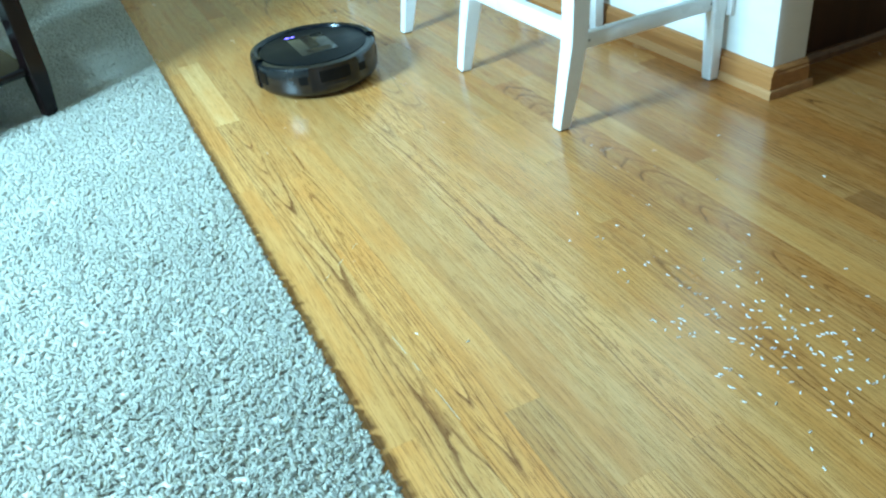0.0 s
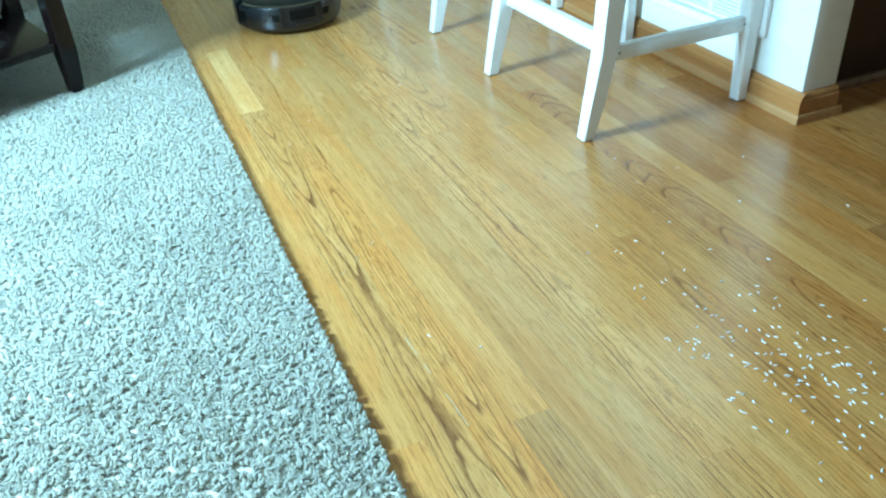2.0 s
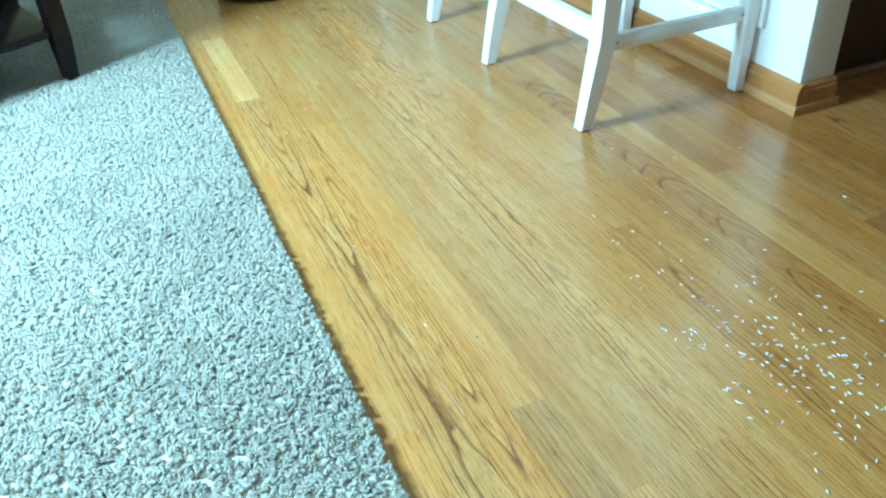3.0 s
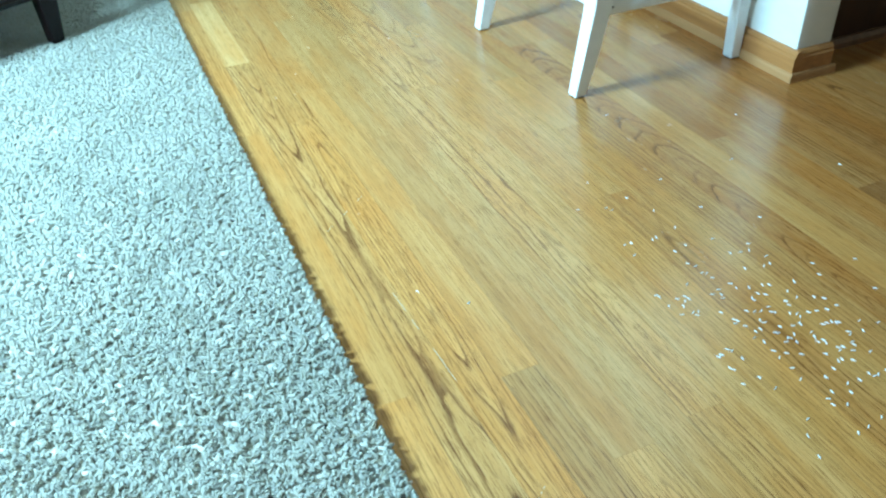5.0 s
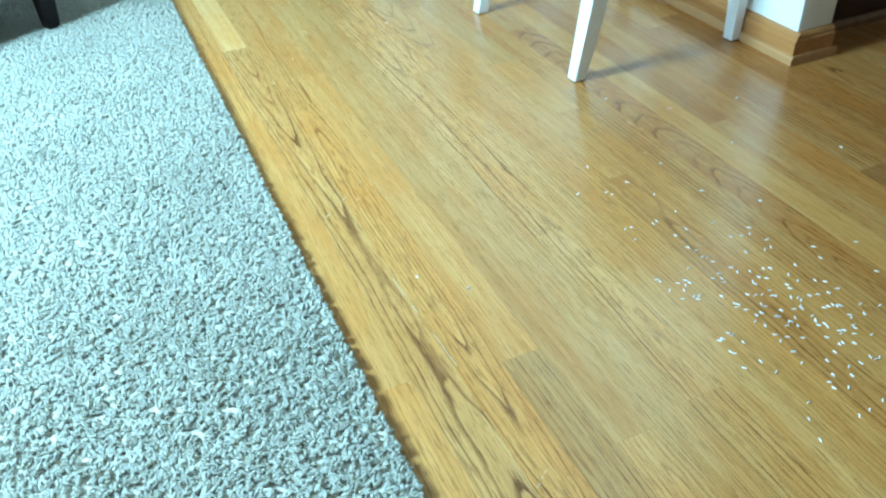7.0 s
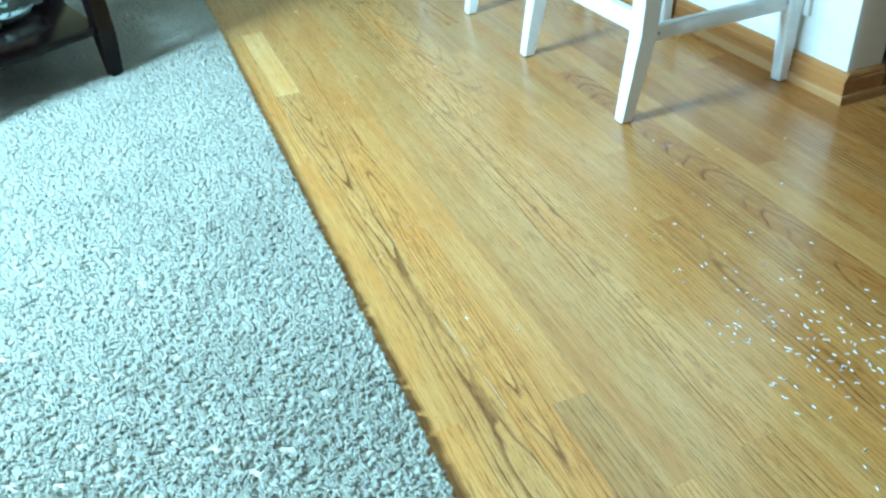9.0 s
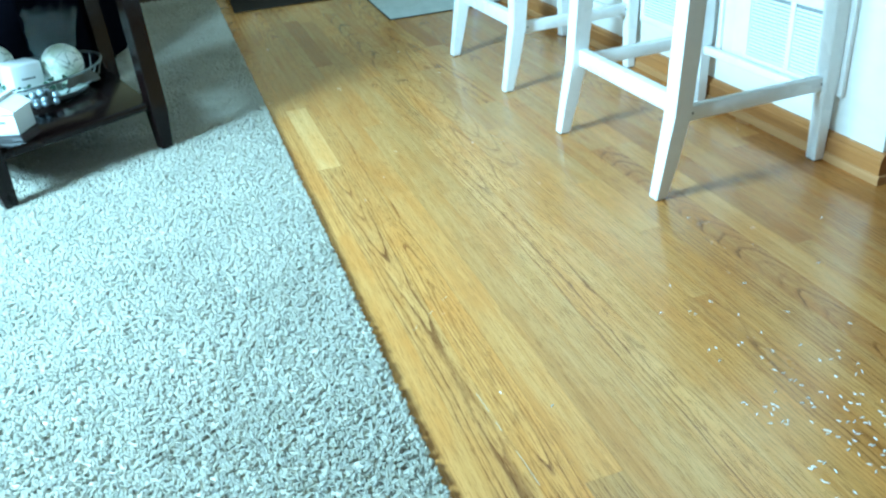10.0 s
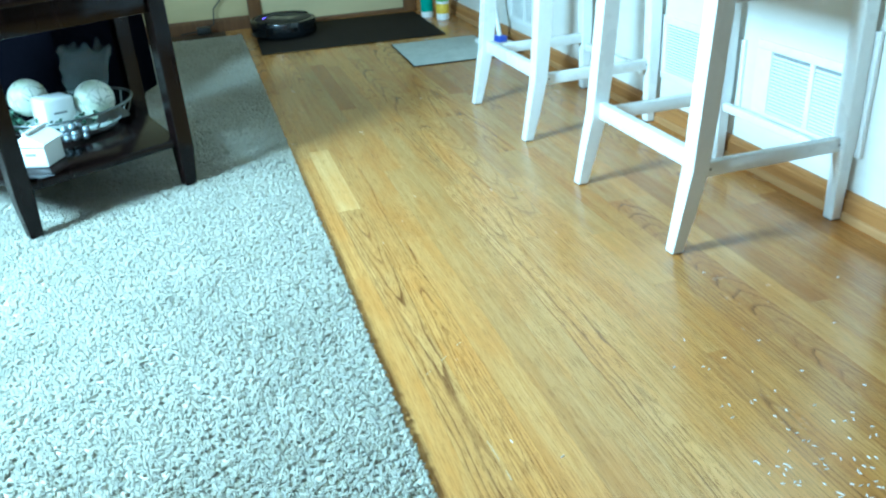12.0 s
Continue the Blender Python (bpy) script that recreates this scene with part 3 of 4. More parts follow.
part("rim_wire", tube(oval(0.175, 0.155, 0.066, tilt=0.006), 0.0035), M_IRON, bowl)
part("base_ring", tube(oval(0.120, 0.105, 0.005), 0.004), M_IRON, bowl)
part("dish", lathe([(0, 0.004), (0.105, 0.004), (0.118, 0.010), (0.136, 0.022), (0.133, 0.026), (0.114, 0.014), (0, 0.009)], 40), M_DISH, bowl, "pale grey-green dish")
for k in range(12):
    a = 2 * math.pi * k / 12
    part("rib_wire", tube([(0.120 * math.cos(a), 0.105 * math.sin(a), 0.006), (0.158 * math.cos(a + 0.1), 0.140 * math.sin(a + 0.1), 0.03), (0.175 * math.cos(a + 0.2), 0.155 * math.sin(a + 0.2), 0.065 + 0.006 * math.cos(a + 0.2))], 0.0024, 6), M_IRON, bowl)
rng = random.Random(5)
for k in range(11):
    b = lathe([(0, -0.011), (0.0065, -0.0095), (0.0105, -0.004), (0.011, 0.0015), (0.007, 0.009), (0, 0.011)], 12)
    p = (-0.075 + 0.016 * (k % 4) + rng.uniform(-.003, .003), -0.145 - 0.010 * (k % 2), 0.020 + 0.014 * (k // 4) + rng.uniform(-.003, .003))
    bmesh.ops.translate(b, verts=b.verts, vec=p)
    part("grape", b, M_GRAPE, bowl)
for k in range(3):
    b = bmesh.new()
    vs = [b.verts.new(c) for c in ((0, 0, 0), (0.016, -0.004, 0.014), (0.036, -0.002, 0.010), (0.05, 0, 0), (0.034, -0.001, -0.012), (0.014, -0.003, -0.011))]
    b.faces.new(vs)
    res = bmesh.ops.extrude_face_region(b, geom=b.faces[:])
    bmesh.ops.translate(b, verts=[g for g in res["geom"] if isinstance(g, bmesh.types.BMVert)], vec=(0, 0.002, 0))
    bmesh.ops.rotate(b, verts=b.verts, cent=(0, 0, 0), matrix=Matrix.Rotation(radians(-25 + 28 * k), 3, "Y"))
    bmesh.ops.translate(b, verts=b.verts, vec=(0.005 + 0.032 * k, -0.158 + 0.012 * k, 0.045 + 0.008 * k))
    part("metal_leaf", b, M_IRON, bowl)


def deco_ball(u, v, z, r):
    x, y = on_shelf(u, v)
    b = bmesh.new()
    bmesh.ops.create_icosphere(b, subdivisions=4, radius=r)
    for vert in b.verts:
        vert.co *= 1 + 0.025 * noise.noise(vert.co * 30 + Vector((u * 50, v * 50, 0)))
    ob = part("decorative_ball", b, M_CRACKLE)
    ob.location = (x, y, z)
    return tagged(ob, "cream crackle-glazed decorative ball resting in the wire bowl", "ornament", "balls in the bowl")


deco_ball(0.125, 0.285, SHELF_Z + 0.078, 0.0535)
deco_ball(0.004, 0.440, SHELF_Z + 0.088, 0.0525)
x, y = on_shelf(0.012, 0.300)
cand = thing("square_candle", pose(x, y, SHELF_Z + 0.024, 0, 4, TA + 4), "white square candle block standing in the wire bowl", "candle")
part("wax", box(-0.044, 0.044, -0.038, 0.038, 0, 0.088, 0.010, 3), M_CERAMIC, cand)
part("label_bar", box(-0.018, 0.018, -0.0390, -0.0380, 0.045, 0.050), M_VENTDARK, cand, "small grey lettering bar")
x, y = on_shelf(0.150, 0.405)
bag = thing("cellophane_bag", pose(x, y, SHELF_Z + 0.03, 6, 8, TA), "crumpled clear cellophane bag with green moss in the bowl", "gift bag")
bm = bmesh.new()
N, HGT = 28, 9
g = [[bm.verts.new(((0.045 + 0.030 * j / HGT) * math.cos(2 * math.pi * i / N) * (1 + 0.32 * noise.noise(Vector((i * 0.8, j * 0.7, 1)))),
                    (0.032 + 0.006 * j / HGT) * math.sin(2 * math.pi * i / N) * (1 + 0.5 * noise.noise(Vector((i * 0.9, j * 0.8, 5)))),
                    0.175 * j / HGT + (0.045 * noise.noise(Vector((i * 0.9, 3, 2))) if j == HGT else 0))) for i in range(N)] for j in range(HGT + 1)]
for j in range(HGT):
    for i in range(N):
        bm.faces.new((g[j][i], g[j][(i + 1) % N], g[j + 1][(i + 1) % N], g[j + 1][i]))
part("film", bm, M_CELLO, bag)
bm = bmesh.new()
for k in range(90):
    c = Vector((rng.uniform(-.035, .035), rng.uniform(-.024, .024), rng.uniform(0.0, .06)))
    d = Vector((rng.uniform(-1, 1), rng.uniform(-1, 1), rng.uniform(-.2, 1))).normalized() * 0.014
    s = d.cross(Vector((0.3, 0.7, 0.2))).normalized() * 0.005
    bm.faces.new([bm.verts.new(q) for q in (c, c + d * .5 + s, c + d, c + d * .5 - s)])
part("moss", bm, M_LEAF, bag)
bm = bmesh.new()
for k in range(160):
    a = rng.uniform(0, 6.28)
    c = Vector((-0.02 + 0.135 * math.cos(a), 0.01 + 0.12 * math.sin(a), 0.03 + rng.uniform(0, .035)))
    d = Vector((rng.uniform(-1, 1), rng.uniform(-1, 1), rng.uniform(-.2, 1))).normalized() * 0.018
    s = d.cross(Vector((0.3, 0.7, 0.2))).normalized() * 0.006
    bm.faces.new([bm.verts.new(q) for q in (c, c + d * .5 + s, c + d, c + d * .5 - s)])
tagged(part("moss_bed", bm, M_LEAF), "tufts of dark green moss lining the wire bowl", "moss", "", "stuff").matrix_world = pose(bx, by, SHELF_Z, 0, 0, TA)

# black leather ottoman behind the table
ottoman = thing("ottoman", pose(-0.517, 3.40, 0.0, 0, 0, 66.5), "black leather ottoman standing on the carpet behind the side table", "ottoman")
part("body", box(-0.62, 0.0, 0.0, 0.62, 0.035, 0.40, 0.014, 3), M_SOFA, ottoman)
part("cushion", box(-0.625, 0.005, -0.005, 0.625, 0.402, 0.46, 0.02, 3), M_SOFA, ottoman)
for px in (-0.57, -0.05):
    for py in (0.06, 0.56):
        part("foot", lathe([(0, 0.0), (0.018, 0.0), (0.026, 0.036), (0, 0.036)], 16), M_ESPRESSO, ottoman).location = (px, py, 0.0)

# ---------------------------------------------------------------- mats, bottles, mop, cable
dm = thing("doormat", pose(0.362, 4.185, 0.0, 0, 0, -2.0), "thin charcoal ribbed mat in front of the door", "mat")
part("mat_body", box(-0.43, 0.43, -0.335, 0.31, 0.0, 0.007, 0.002), M_DARKMAT, dm)
gm = thing("floor_mat", pose(0.683, 3.508, 0.0, 0, 0, -1.8), "pale grey woven mat beside the cream wall", "mat")
part("mat_body", box(-0.194, 0.194, -0.207, 0.228, 0.0, 0.006, 0.002), M_GREYMAT, gm)
part("mat_edge", box(-0.198, 0.198, -0.211, 0.232, 0.0, 0.004, 0.001), M_DARKMAT, gm)

bt = thing("spray_bottle", pose(0.832, 4.318, 0.0), "teal cleaner bottle with a white shoulder in the corner", "bottle")
body = part("bottle_body", lathe([(0, 0), (0.036, 0.0), (0.039, 0.006), (0.039, 0.15), (0.034, 0.175), (0.018, 0.20), (0.015, 0.23), (0, 0.23)], 32), M_WHITEPL, bt)
part("label_sleeve", lathe([(0.0393, 0.032), (0.0398, 0.034), (0.0398, 0.122), (0.0393, 0.124)], 32), M_TEAL, body)
part("cap", lathe([(0, 0.23), (0.016, 0.23), (0.018, 0.25), (0.012, 0.28), (0, 0.282)], 24), M_WHITEPL, bt)
wc = thing("wipes_canister", pose(0.885, 4.211, 0.0), "white wipes canister with green and yellow label", "canister")
body = part("canister_body", lathe([(0, 0), (0.038, 0.0), (0.040, 0.004), (0.040, 0.195), (0.036, 0.2), (0, 0.2)], 32), M_WHITEPL, wc)
part("label_band", lathe([(0.0405, 0.034), (0.0409, 0.036), (0.0409, 0.082), (0.0405, 0.084)], 32), M_YELLOW, body)
part("label_band", lathe([(0.0405, 0.098), (0.0409, 0.10), (0.0409, 0.135), (0.0405, 0.137)], 32), M_GREEN, body)
part("label_band", lathe([(0.0405, 0.140), (0.0409, 0.142), (0.0409, 0.168), (0.0405, 0.17)], 32), M_PINK, body)
part("lid", lathe([(0.0415, 0.185), (0.042, 0.187), (0.042, 0.215), (0.03, 0.22), (0, 0.22)], 32), M_WHITEPL, wc)

bt.scale = wc.scale = (0.84, 0.84, 0.95)

mop = thing("floor_mop", pose(0.905, 3.44, 0.006, 0, 0, 12), "white and blue flat mop leaning against the cream wall", "mop")
part("head", box(-0.05, 0.05, -0.13, 0.13, 0.004, 0.024, 0.006), M_WHITEPL, mop)
part("pad", box(-0.054, 0.054, -0.135, 0.135, 0.0, 0.006, 0.002), M_GREYMAT, mop)
part("joint", box(-0.022, 0.022, -0.03, 0.03, 0.024, 0.05, 0.006), M_BLUE, mop)
part("pole", tube([(0, 0, 0.045), (0.02, 0.13, 0.40), (0.045, 0.36, 1.05)], 0.011, 12), M_WHITEPL, mop)

cb = thing("power_cable", pose(0, 0, 0), "black power cable hanging to the carpet by the far wall", "cable")
part("cord", tube([(-0.10, BACK_Y - 0.02, 0.45), (-0.12, BACK_Y - 0.02, 0.30), (-0.16, BACK_Y - 0.024, 0.20), (-0.24, BACK_Y - 0.03, 0.12), (-0.25, BACK_Y - 0.05, 0.05), (-0.30, BACK_Y - 0.09, 0.03), (-0.42, BACK_Y - 0.13, 0.026)], 0.0035), M_CABLE, cb)
part("plug_block", box(-0.34, -0.27, BACK_Y - 0.12, BACK_Y - 0.06, 0.012, 0.045, 0.006), M_CABLE, cb)


# ---------------------------------------------------------------- rice
def rice_grain_mesh():
    b = lathe([(0, -0.0033), (0.0005, -0.0030), (0.00078, -0.0017), (0.00088, 0.0), (0.00078, 0.0017), (0.0005, 0.0030), (0, 0.0033)], 8)
    bmesh.ops.rotate(b, verts=b.verts, cent=(0, 0, 0), matrix=Matrix.Rotation(radians(90), 3, "X"))
    return to_mesh("rice_grain", b, M_RICE)


RICE = rice_grain_mesh()
rr = random.Random(11)


def grain(x, y, turn=None):
    ob = new("rice_grain", RICE)
    ob.matrix_world = pose(x, y, 0.00088, 0, 0, rr.uniform(0, 180) if turn is None else turn)
    return tagged(ob, "single white grain of rice spilt on the oak floor", "rice grain", "spilt rice")


FAR_GRAINS = [
    (0.554, 1.35), (0.779, 1.232), (0.384, 1.149), (0.502, 1.1), (0.657, 1.099), (0.324, 1.084), (0.416, 1.077), (0.369, 1.067), (0.373, 1.057),
    (0.434, 1.025), (-0.0, 1.006), (0.509, 0.998), (0.811, 0.997), (0.435, 0.969), (0.336, 0.965), (0.348, 0.965), (0.392, 0.96), (0.383, 0.957),
    (0.057, 0.948), (0.334, 0.936), (0.573, 0.931), (0.42, 0.922), (0.467, 0.917), (0.395, 0.916), (0.393, 0.883), (0.507, 0.882), (0.467, 0.875),
    (0.4, 0.872), (0.483, 0.87), (0.497, 0.868), (0.398, 0.855), (0.403, 0.851), (0.51, 0.845), (0.362, 0.843), (0.306, 0.842),
]
UPPER_GRAINS = [
    (0.404, 0.839), (0.308, 0.837), (0.461, 0.835), (0.502, 0.828), (0.49, 0.827), (0.328, 0.822), (0.341, 0.822), (0.418, 0.816), (0.343, 0.815),
    (0.308, 0.814), (0.394, 0.813), (0.335, 0.813), (0.379, 0.808), (0.326, 0.805), (0.419, 0.804), (0.39, 0.802), (0.558, 0.8), (0.436, 0.797),
    (0.387, 0.794), (0.457, 0.793), (0.313, 0.791), (0.466, 0.789), (0.33, 0.788), (0.337, 0.786), (0.331, 0.781), (0.438, 0.781), (0.622, 0.78),
    (0.503, 0.779), (0.424, 0.777), (0.547, 0.775), (0.446, 0.774), (0.423, 0.772), (0.364, 0.771), (0.479, 0.766), (0.398, 0.758),
]
MIDDLE_GRAINS = [
    (0.407, 0.752), (0.431, 0.751), (0.37, 0.751), (0.481, 0.75), (0.461, 0.75), (0.416, 0.749), (0.373, 0.747), (0.367, 0.744), (0.459, 0.742),
    (0.427, 0.741), (0.503, 0.74), (0.431, 0.738), (0.375, 0.734), (0.401, 0.734), (0.513, 0.731), (0.403, 0.728), (0.447, 0.727), (0.455, 0.722),
    (0.389, 0.72), (0.38, 0.719), (0.472, 0.718), (0.594, 0.716), (0.455, 0.716), (0.484, 0.715), (0.517, 0.712), (0.416, 0.712), (0.499, 0.711),
    (0.37, 0.71), (0.323, 0.708), (0.445, 0.707), (0.433, 0.706), (0.402, 0.706), (0.444, 0.703), (0.404, 0.703), (0.326, 0.703),
]
LOWER_GRAINS = [
    (0.307, 0.703), (0.31, 0.703), (0.303, 0.702), (0.376, 0.698), (0.422, 0.692), (0.471, 0.69), (0.478, 0.69), (0.409, 0.69), (0.485, 0.689),
    (0.412, 0.689), (0.329, 0.686), (0.489, 0.685), (0.445, 0.685), (0.402, 0.685), (0.493, 0.684), (0.303, 0.679), (0.414, 0.679), (0.375, 0.679),
    (0.443, 0.678), (0.305, 0.675), (0.442, 0.675), (0.52, 0.674), (0.387, 0.668), (0.439, 0.667), (0.373, 0.666), (0.448, 0.666), (0.49, 0.664),
    (0.54, 0.66), (0.447, 0.66), (0.488, 0.659), (0.403, 0.658), (0.509, 0.657), (0.299, 0.649), (0.325, 0.649), (0.455, 0.647),
]
NEAR_GRAINS = [
    (0.479, 0.647), (0.461, 0.645), (0.431, 0.645), (0.374, 0.644), (0.453, 0.642), (0.477, 0.642), (0.468, 0.634), (0.436, 0.628), (0.442, 0.628),
    (0.33, 0.626), (0.369, 0.624), (0.486, 0.623), (0.454, 0.621), (0.42, 0.62), (0.4, 0.613), (0.453, 0.594), (0.416, 0.593), (0.388, 0.591),
    (0.434, 0.591), (0.477, 0.59), (0.456, 0.588), (0.462, 0.588), (0.375, 0.584), (0.408, 0.58), (0.373, 0.574), (0.329, 0.57), (0.389, 0.567),
    (0.31, 0.55), (0.409, 0.534), (0.384, 0.53), (0.366, 0.528), (0.299, 0.521),
]
for x, y in FAR_GRAINS + UPPER_GRAINS + MIDDLE_GRAINS + LOWER_GRAINS + NEAR_GRAINS:
    grain(x, y)


# ---------------------------------------------------------------- carpet
EDGE_X = -0.147


def carpet():
    """A shag rug: backing sheet and many leaning yarn ends."""
    rug = tagged(new("shag_carpet"), "cream beige shag carpet laid over the oak floor", "carpet", "", "structure")
    bm = box(LEFT_X + 0.02, EDGE_X - 0.003, REAR_Y + 0.02, 4.35, 0.0, 0.007, 0.002)
    for v in bm.verts:
        if v.co.x > -1:
            v.co.x += 0.003 * v.co.y
    part("backing", bm, M_BACKING, rug)
    gen = np.random.default_rng(4)

    def tufts(x0, x1, y0, y1, pitch, per, length, thick, name):
        """Bundles of yarn ends on a loose grid; the ends of a bundle rise together, lean one way and curl over."""
        nx, ny = max(1, int((x1 - x0) / pitch)), max(1, int((y1 - y0) / pitch))
        gx, gy = np.meshgrid(np.arange(nx), np.arange(ny))
        m = gx.size
        cx = x0 + (gx.ravel() + 0.5 + 0.5 * (gy.ravel() % 2) + gen.uniform(-0.42, 0.42, m)) * (x1 - x0) / nx
        cy = y0 + (gy.ravel() + 0.5 + gen.uniform(-0.42, 0.42, m)) * (y1 - y0) / ny
        # neighbouring bundles share a slow sway, so that the pile parts and closes in patches
        sway = 3.0 * np.sin(cx * 41 + 2.1 * np.sin(cy * 23)) + 2.2 * np.sin(cy * 37 + 1.7 * np.sin(cx * 29))
        b_ang, b_lean = sway + gen.normal(0, 1.1, m), np.clip(gen.normal(0.55, 0.28, m), 0.0, 1.1)
        b_len = length * gen.uniform(0.84, 1.12, m)
        k = np.repeat(np.arange(m), per)
        n = k.size
        oa, orad = gen.uniform(0, 2 * np.pi, n), np.sqrt(gen.uniform(0, 1, n)) * pitch * 0.62
        ox, oy = orad * np.cos(oa), orad * np.sin(oa)
        by_ = cy[k] + oy
        bx_ = np.minimum(cx[k] + ox, EDGE_X)
        ang, lean, ln = b_ang[k] + gen.normal(0, 0.55, n), np.clip(b_lean[k] + gen.normal(0, 0.16, n), 0, 1.3), b_len[k] * gen.uniform(0.82, 1.12, n)
        rim = bx_ > EDGE_X - 0.012
        ang = np.where(rim, gen.normal(0, 1.0, n), ang)
        lean = np.where(rim, gen.uniform(0.1, 0.9, n), lean)
        curl = ang + gen.uniform(-1.6, 1.6, n)
        dx, dy = np.cos(ang) * np.sin(lean), np.sin(ang) * np.sin(lean)
        p0 = np.stack([bx_, by_, np.full(n, 0.004)], 1)
        p1 = p0 + np.stack([0.35 * dx * ln - 0.10 * ox, 0.35 * dy * ln - 0.10 * oy, (0.55 + 0.05 * np.cos(lean)) * ln], 1)
        p2 = p1 + np.stack([(0.40 * dx + 0.16 * np.cos(curl)) * ln - 0.12 * ox, (0.40 * dy + 0.16 * np.sin(curl)) * ln - 0.12 * oy, 0.34 * np.cos(lean) * ln], 1)
        p3 = p2 + np.stack([0.16 * np.cos(curl + 0.7) * ln, 0.16 * np.sin(curl + 0.7) * ln, (0.10 * np.cos(lean) - 0.05) * ln], 1)
        for p, out in ((p1, 0.001), (p2, 0.003), (p3, 0.004)):
            p[:, 0] = np.minimum(p[:, 0], EDGE_X + out + gen.uniform(-0.003, 0.003, n))
            p[:, 2] = np.maximum(p[:, 2], 0.006)
        for p in (p0, p1, p2, p3):
            p[:, 0] += 0.003 * by_
        d = p2 - p0
        d /= np.linalg.norm(d, axis=1)[:, None] + 1e-9
        side = np.cross(d, np.stack([np.cos(curl + 1.2), np.sin(curl + 1.2), np.full(n, 0.2)], 1))
        side /= np.linalg.norm(side, axis=1)[:, None] + 1e-9
        oth = np.cross(side, d)
        th = thick * gen.uniform(0.8, 1.2, n)[:, None]
        rows = []
        for p, w in ((p0, 0.9), (p1, 1.0), (p2, 0.95)):
            for q in range(3):
                a = 2 * np.pi * q / 3 + 0.5
                rows.append(p + th * w * (math.cos(a) * side + math.sin(a) * oth))
        rows.append(p3)
        v = np.stack(rows, 1).reshape(-1, 3)
        base = (np.arange(n) * 10)[:, None]
        faces = []
        for q in range(3):
            a, b = q, (q + 1) % 3
            faces += [(a, b, b + 3), (a, b + 3, a + 3), (a + 3, b + 3, b + 6), (a + 3, b + 6, a + 6), (a + 6, b + 6, 9)]
        f = (base[:, :, None] + np.array(faces)[None]).reshape(-1, 3)
        me = bpy.data.meshes.new(name)
        me.vertices.add(len(v)), me.loops.add(f.size), me.polygons.add(len(f))
        me.vertices.foreach_set("co", v.astype(np.float32).ravel())
        me.loops.foreach_set("vertex_index", f.astype(np.int32).ravel())
        me.polygons.foreach_set("loop_start", np.arange(0, f.size, 3, dtype=np.int32))
        me.update(calc_edges=True)
        me.materials.append(M_YARN)
        me.shade_smooth()
        ob = new(name, me)
        ob.parent = rug
        tagged(ob, kind="stuff")

    tufts(-1.0, EDGE_X, 0.52, 1.75, 0.0092, 8, 0.0104, 0.0021, "pile")
    tufts(-1.05, EDGE_X, 1.75, 2.7, 0.0102, 6, 0.0106, 0.0023, "pile")
    tufts(-1.0, EDGE_X, 2.7, 4.35, 0.0145, 6, 0.0106, 0.0033, "pile")
    for x0, x1, y0, y1 in ((LEFT_X + 0.03, -1.0, 2.7, 4.35), (LEFT_X + 0.03, -1.05, 1.75, 2.7), (LEFT_X + 0.03, -1.0, 0.52, 1.75), (LEFT_X + 0.03, EDGE_X, REAR_Y + 0.03, 0.52)):
        tufts(x0, x1, y0, y1, 0.034, 4, 0.0125, 0.0095, "pile")
    return rug


carpet()


# ---------------------------------------------------------------- oak strip floor
LANE, LANE0 = 0.0575, 0.030
board_floor = tagged(new("strip_floor"), "satin varnished golden oak strip floor", "floor", "", "structure")


def board_mesh(length):
    b = box(-LANE / 2 + 0.00012, LANE / 2 - 0.00012, -length / 2 + 0.0001, length / 2 - 0.0001, -0.012, 0.0)
    return to_mesh("board", b, M_BOARD, False)


BOARDS = {}
# the ways a board can cut the rings: (side, depth, slope, bow, level where they hold, ring, figure)
STRAIGHT, BROAD, QUIET = (0.09, 0.045, 0.006, 0, 0, 0.0062, 0.62), (0.07, 0.03, 0.008, 0, 0, 0.0085, 0.85), (0.16, 0.10, 0.004, 0, 0, 0.0048, 0.22)
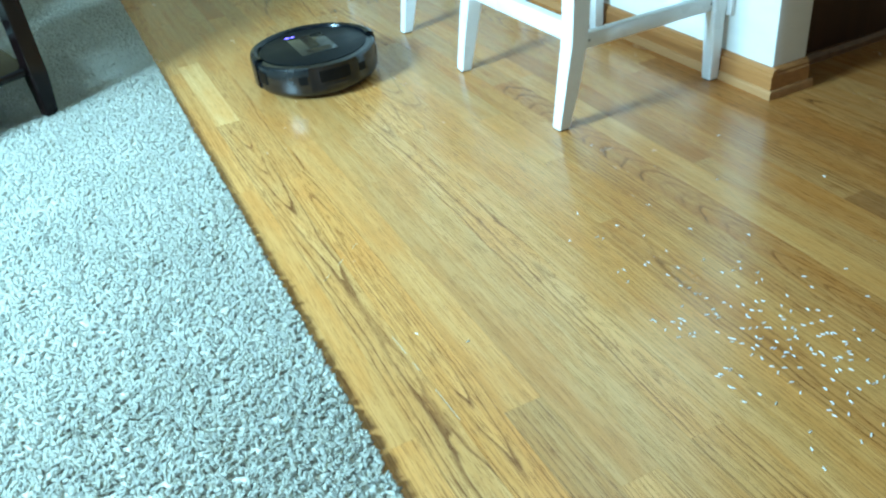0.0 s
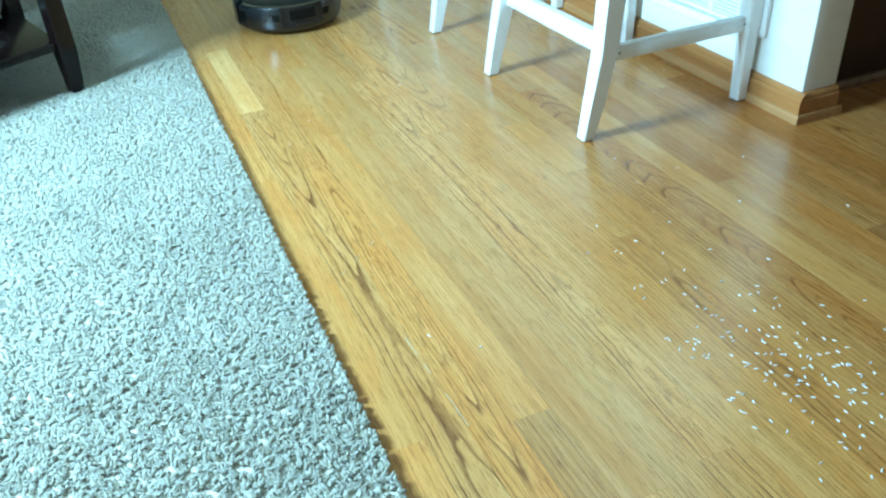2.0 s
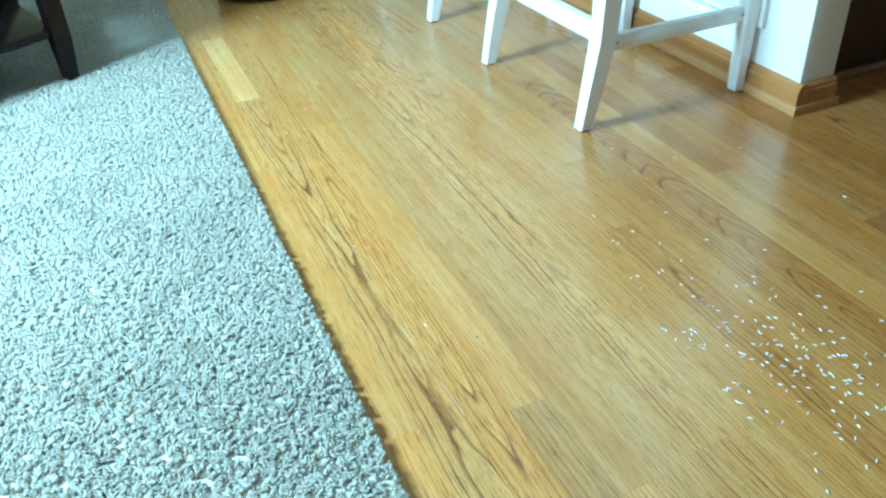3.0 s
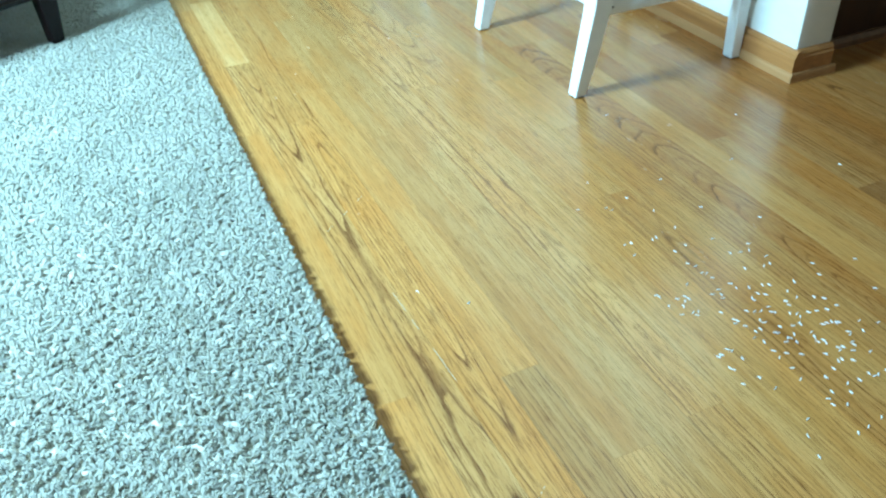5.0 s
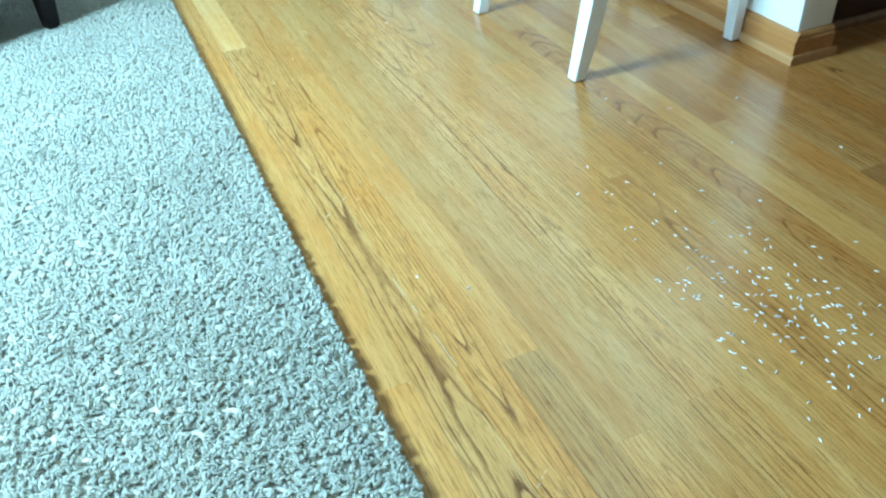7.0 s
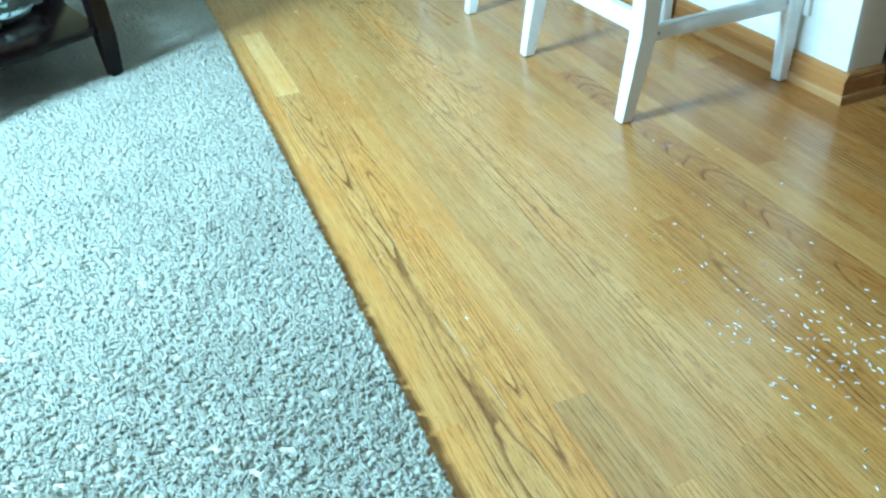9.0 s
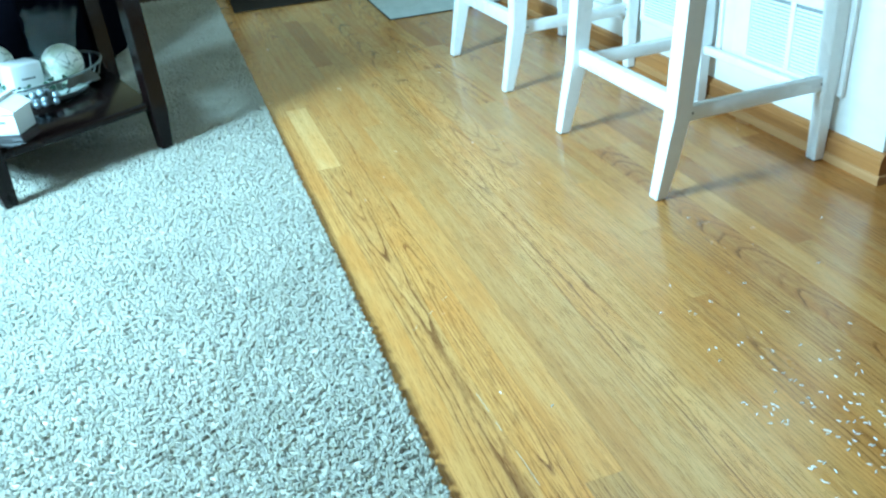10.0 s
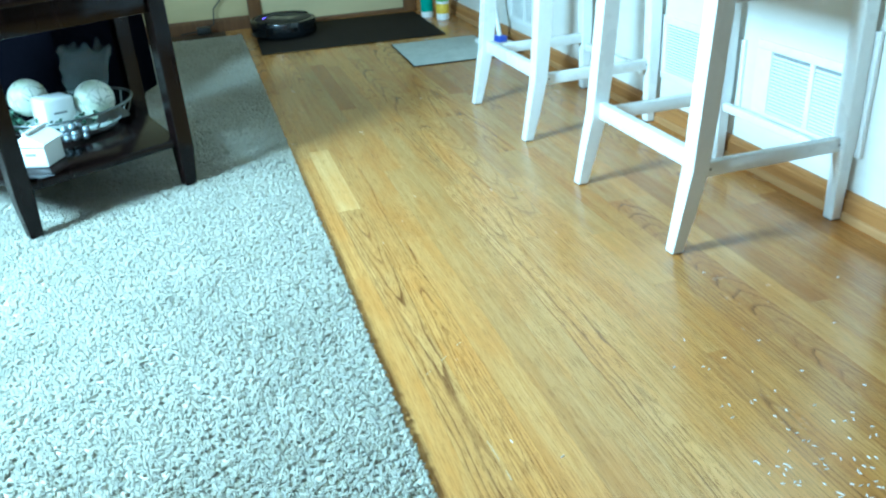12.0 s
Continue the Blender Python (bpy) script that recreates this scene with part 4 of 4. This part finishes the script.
# joints and tones that show in the floor, tones from lane 7 up lowered for fading window light: lane -> [(near end, far
# end, tone, cut)]
KNOWN = {
    -3: [(0.0, 0.817, 1.03, STRAIGHT), (0.817, 1.608, 0.98, QUIET), (1.608, 2.4, 0.96, STRAIGHT)],
    -2: [(0.30, 1.97, 1.0, (0.010, 0.038, 0, -0.034, 1.06, 0.0062, 1.15)), (1.97, 2.45, 1.24, QUIET), (2.45, 2.9, 0.98, QUIET)],
    -1: [(0.35, 1.62, 1.0, (0.0, 0.004, 0.045, -0.01, 1.155, 0.0058, 1.1)), (1.62, 2.6, 0.93, (0.03, 0.02, 0.012, 0, 1.8, 0.006, 0.9)), (2.6, 3.3, 0.88, QUIET)],
    0: [(0.05, 0.795, 0.86, BROAD), (0.795, 1.75, 1.0, QUIET), (1.75, 2.7, 0.91, QUIET)],
    1: [(0.62, 1.481, 0.88, QUIET), (1.481, 2.2, 0.95, QUIET), (2.2, 2.84, 0.91, QUIET), (2.84, 3.55, 0.60, QUIET)],
    2: [(0.45, 1.7, 1.0, (0.12, 0.06, 0.004, 0, 0, 0.0042, 0.55)), (1.7, 2.6, 0.94, QUIET)],
    3: [(-0.1, 0.636, 1.0, BROAD), (0.636, 2.02, 1.05, (0.011, 0.031, 0, -0.034, 1.33, 0.0068, 1.35)), (2.02, 2.62, 0.95, (-0.02, 0.03, 0.02, 0, 2.3, 0.007, 0.8)), (2.62, 3.2, 1.0, (0.0, 0.003, 0.06, 0, 2.80, 0.006, 0.9))],
    4: [(0.4, 1.647, 1.03, (0.075, 0.02, 0.006, 0, 0.9, 0.0072, 0.6)), (1.647, 2.5, 1.02, (0.012, 0.034, 0.03, 0, 1.9, 0.0062, 0.8))],
    5: [(0.2, 1.75, 0.95, STRAIGHT), (1.75, 2.95, 0.97, (0.0, 0.05, -0.055, 0, 2.2, 0.0068, 0.5))],
    6: [(0.30, 1.10, 0.80, (0.006, 0.02, 0.03, 0, 0.85, 0.0075, 0.8)), (1.10, 2.0, 1.0, STRAIGHT)],
    7: [(0.3, 1.345, 0.90, STRAIGHT), (1.345, 1.60, 0.98, QUIET), (1.60, 2.2, 0.90, QUIET)],
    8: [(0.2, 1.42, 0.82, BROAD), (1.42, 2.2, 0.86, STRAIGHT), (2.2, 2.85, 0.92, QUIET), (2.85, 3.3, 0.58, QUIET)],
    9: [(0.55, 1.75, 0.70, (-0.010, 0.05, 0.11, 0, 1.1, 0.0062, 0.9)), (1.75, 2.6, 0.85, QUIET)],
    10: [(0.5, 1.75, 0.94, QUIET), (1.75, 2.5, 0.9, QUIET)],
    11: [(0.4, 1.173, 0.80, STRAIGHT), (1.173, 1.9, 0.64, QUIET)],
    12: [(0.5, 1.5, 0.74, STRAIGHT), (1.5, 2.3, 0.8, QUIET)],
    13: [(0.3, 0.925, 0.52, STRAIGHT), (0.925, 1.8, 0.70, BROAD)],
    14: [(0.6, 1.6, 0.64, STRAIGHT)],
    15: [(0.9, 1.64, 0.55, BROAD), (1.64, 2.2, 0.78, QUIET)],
}
rb = random.Random(21)


def any_cut():
    """A cut for a board of which little shows."""
    kind = rb.random()
    if kind < 0.4:
        return (rb.choice((-1, 1)) * rb.uniform(0.06, 0.14), rb.uniform(0.03, 0.08), rb.uniform(-0.008, 0.008), 0, 0, rb.uniform(0.004, 0.008), rb.uniform(0.5, 0.8))
    if kind < 0.7:
        return (rb.uniform(-0.02, 0.02), rb.uniform(0.03, 0.06), rb.choice((-1, 1)) * rb.uniform(0.02, 0.06), 0, 1.0, rb.uniform(0.005, 0.008), rb.uniform(0.6, 0.9))
    return (0.16, 0.10, 0.004, 0, 0, 0.0048, 0.22)


def lay_board(lane, y0, y1, tone, cut=None):
    key = round(y1 - y0, 3)
    if key not in BOARDS:
        BOARDS[key] = board_mesh(key)
    ob = new("board", BOARDS[key])
    ob.parent = board_floor
    mid = (y0 + y1) / 2
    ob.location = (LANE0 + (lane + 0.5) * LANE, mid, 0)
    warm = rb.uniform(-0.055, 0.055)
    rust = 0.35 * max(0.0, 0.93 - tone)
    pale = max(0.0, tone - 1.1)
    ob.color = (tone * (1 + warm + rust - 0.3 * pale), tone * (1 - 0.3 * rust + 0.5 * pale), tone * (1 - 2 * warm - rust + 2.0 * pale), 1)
    side, depth, slope, bow, level, ring, figure = cut or any_cut()
    u = mid - level if level else 0.0
    ob["heart_side"], ob["heart_depth"] = float(side), depth + slope * u + bow * u * u
    ob["heart_slope"], ob["heart_bow"] = slope + 2 * bow * u, float(bow)
    ob["ring"], ob["figure"] = ring, figure


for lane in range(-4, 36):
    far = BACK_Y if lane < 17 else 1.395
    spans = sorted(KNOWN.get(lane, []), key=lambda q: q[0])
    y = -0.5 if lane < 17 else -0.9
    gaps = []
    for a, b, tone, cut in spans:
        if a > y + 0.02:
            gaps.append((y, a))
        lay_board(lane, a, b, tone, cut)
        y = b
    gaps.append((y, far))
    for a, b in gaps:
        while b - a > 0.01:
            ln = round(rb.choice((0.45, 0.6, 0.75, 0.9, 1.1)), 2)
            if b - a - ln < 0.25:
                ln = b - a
            # random tone, then stepped darker by lane as daylight falls off rightwards
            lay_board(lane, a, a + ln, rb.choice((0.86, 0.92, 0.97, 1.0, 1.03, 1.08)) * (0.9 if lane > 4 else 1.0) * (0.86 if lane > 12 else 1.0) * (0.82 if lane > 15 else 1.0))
            a += ln
structure("floor_margin", box(LEFT_X, LANE0 - 4 * LANE - 0.001, REAR_Y, BACK_Y, -0.012, -0.0005), M_SUB, "floor under the carpet", "floor")


def far_boards():
    """The boards behind the camera, joined in one mesh."""
    rf = random.Random(8)
    vs, fs = [], []
    for lane in range(-4, 52):
        y, end = REAR_Y, (-0.5 if lane < 17 else -0.9) if lane < 36 else 1.4
        while y < end:
            y1 = min(end, y + rf.choice((0.5, 0.7, 0.9, 1.1)))
            x0, k = LANE0 + lane * LANE + 0.0002, len(vs)
            x1 = x0 + LANE - 0.0004
            vs += [(px, py, pz) for pz in (-0.012, -0.0004) for px, py in ((x0, y + 0.0002), (x1, y + 0.0002), (x1, y1 - 0.0002), (x0, y1 - 0.0002))]
            fs += [(k + 4, k + 5, k + 6, k + 7), (k, k + 1, k + 5, k + 4), (k + 1, k + 2, k + 6, k + 5), (k + 2, k + 3, k + 7, k + 6), (k + 3, k, k + 4, k + 7)]
            y = y1
    me = bpy.data.meshes.new("board_field")
    me.from_pydata(vs, [], fs)
    me.materials.append(M_BOARD)
    ob = new("board_field", me)
    ob.color = (0.76, 0.74, 0.70, 1)
    ob.parent = board_floor
    ob["heart_side"], ob["heart_depth"], ob["heart_slope"], ob["heart_bow"], ob["ring"], ob["figure"] = 0.4, 0.05, 0.006, 0.0, 0.007, 0.6
    tagged(ob, kind="stuff")


far_boards()


for x0, y0, x1, y1 in [(-0.086, 1.205, 0.027, 1.305), (-0.034, 1.02, -0.024, 0.815), (-0.030, 0.60, 0.0, 0.625)]:
    pts = [(x0 + (x1 - x0) * k / 9 + rb.uniform(-.0006, .0006), y0 + (y1 - y0) * k / 9 + rb.uniform(-.0006, .0006), 0.0) for k in range(10)]
    for a, b in zip(pts, pts[1:]):
        if rb.random() < 0.6:
            part("scratch", tube([a, b], 0.00045, 5), M_SCUFF, board_floor, "pale scratch in the varnish")


# ---------------------------------------------------------------- motion
def motions():
    """The robot drives away along the boards and turns on the spot by the door."""
    rows = [(0.0, 0.220, 2.097, 0), (0.5, 0.207, 2.212, 0), (1.0, 0.205, 2.367, 1), (1.5, 0.205, 2.492, 2), (2.0, 0.204, 2.606, 2), (2.5, 0.202, 2.742, 2),
            (3.0, 0.192, 2.842, 3), (4.8, 0.15, 3.27, 5), (6.7, 0.095, 3.85, 10), (8.3, 0.076, 4.19, 40), (10.0, 0.076, 4.243, 116),
            (10.5, 0.076, 4.243, 104), (11.0, 0.076, 4.243, 84), (11.5, 0.076, 4.243, 62), (12.0, 0.076, 4.243, 42)]
    walk(ROBOT, [(t, pose(x, y, 0.0, 0, 0, a)) for t, x, y, a in rows])


motions()
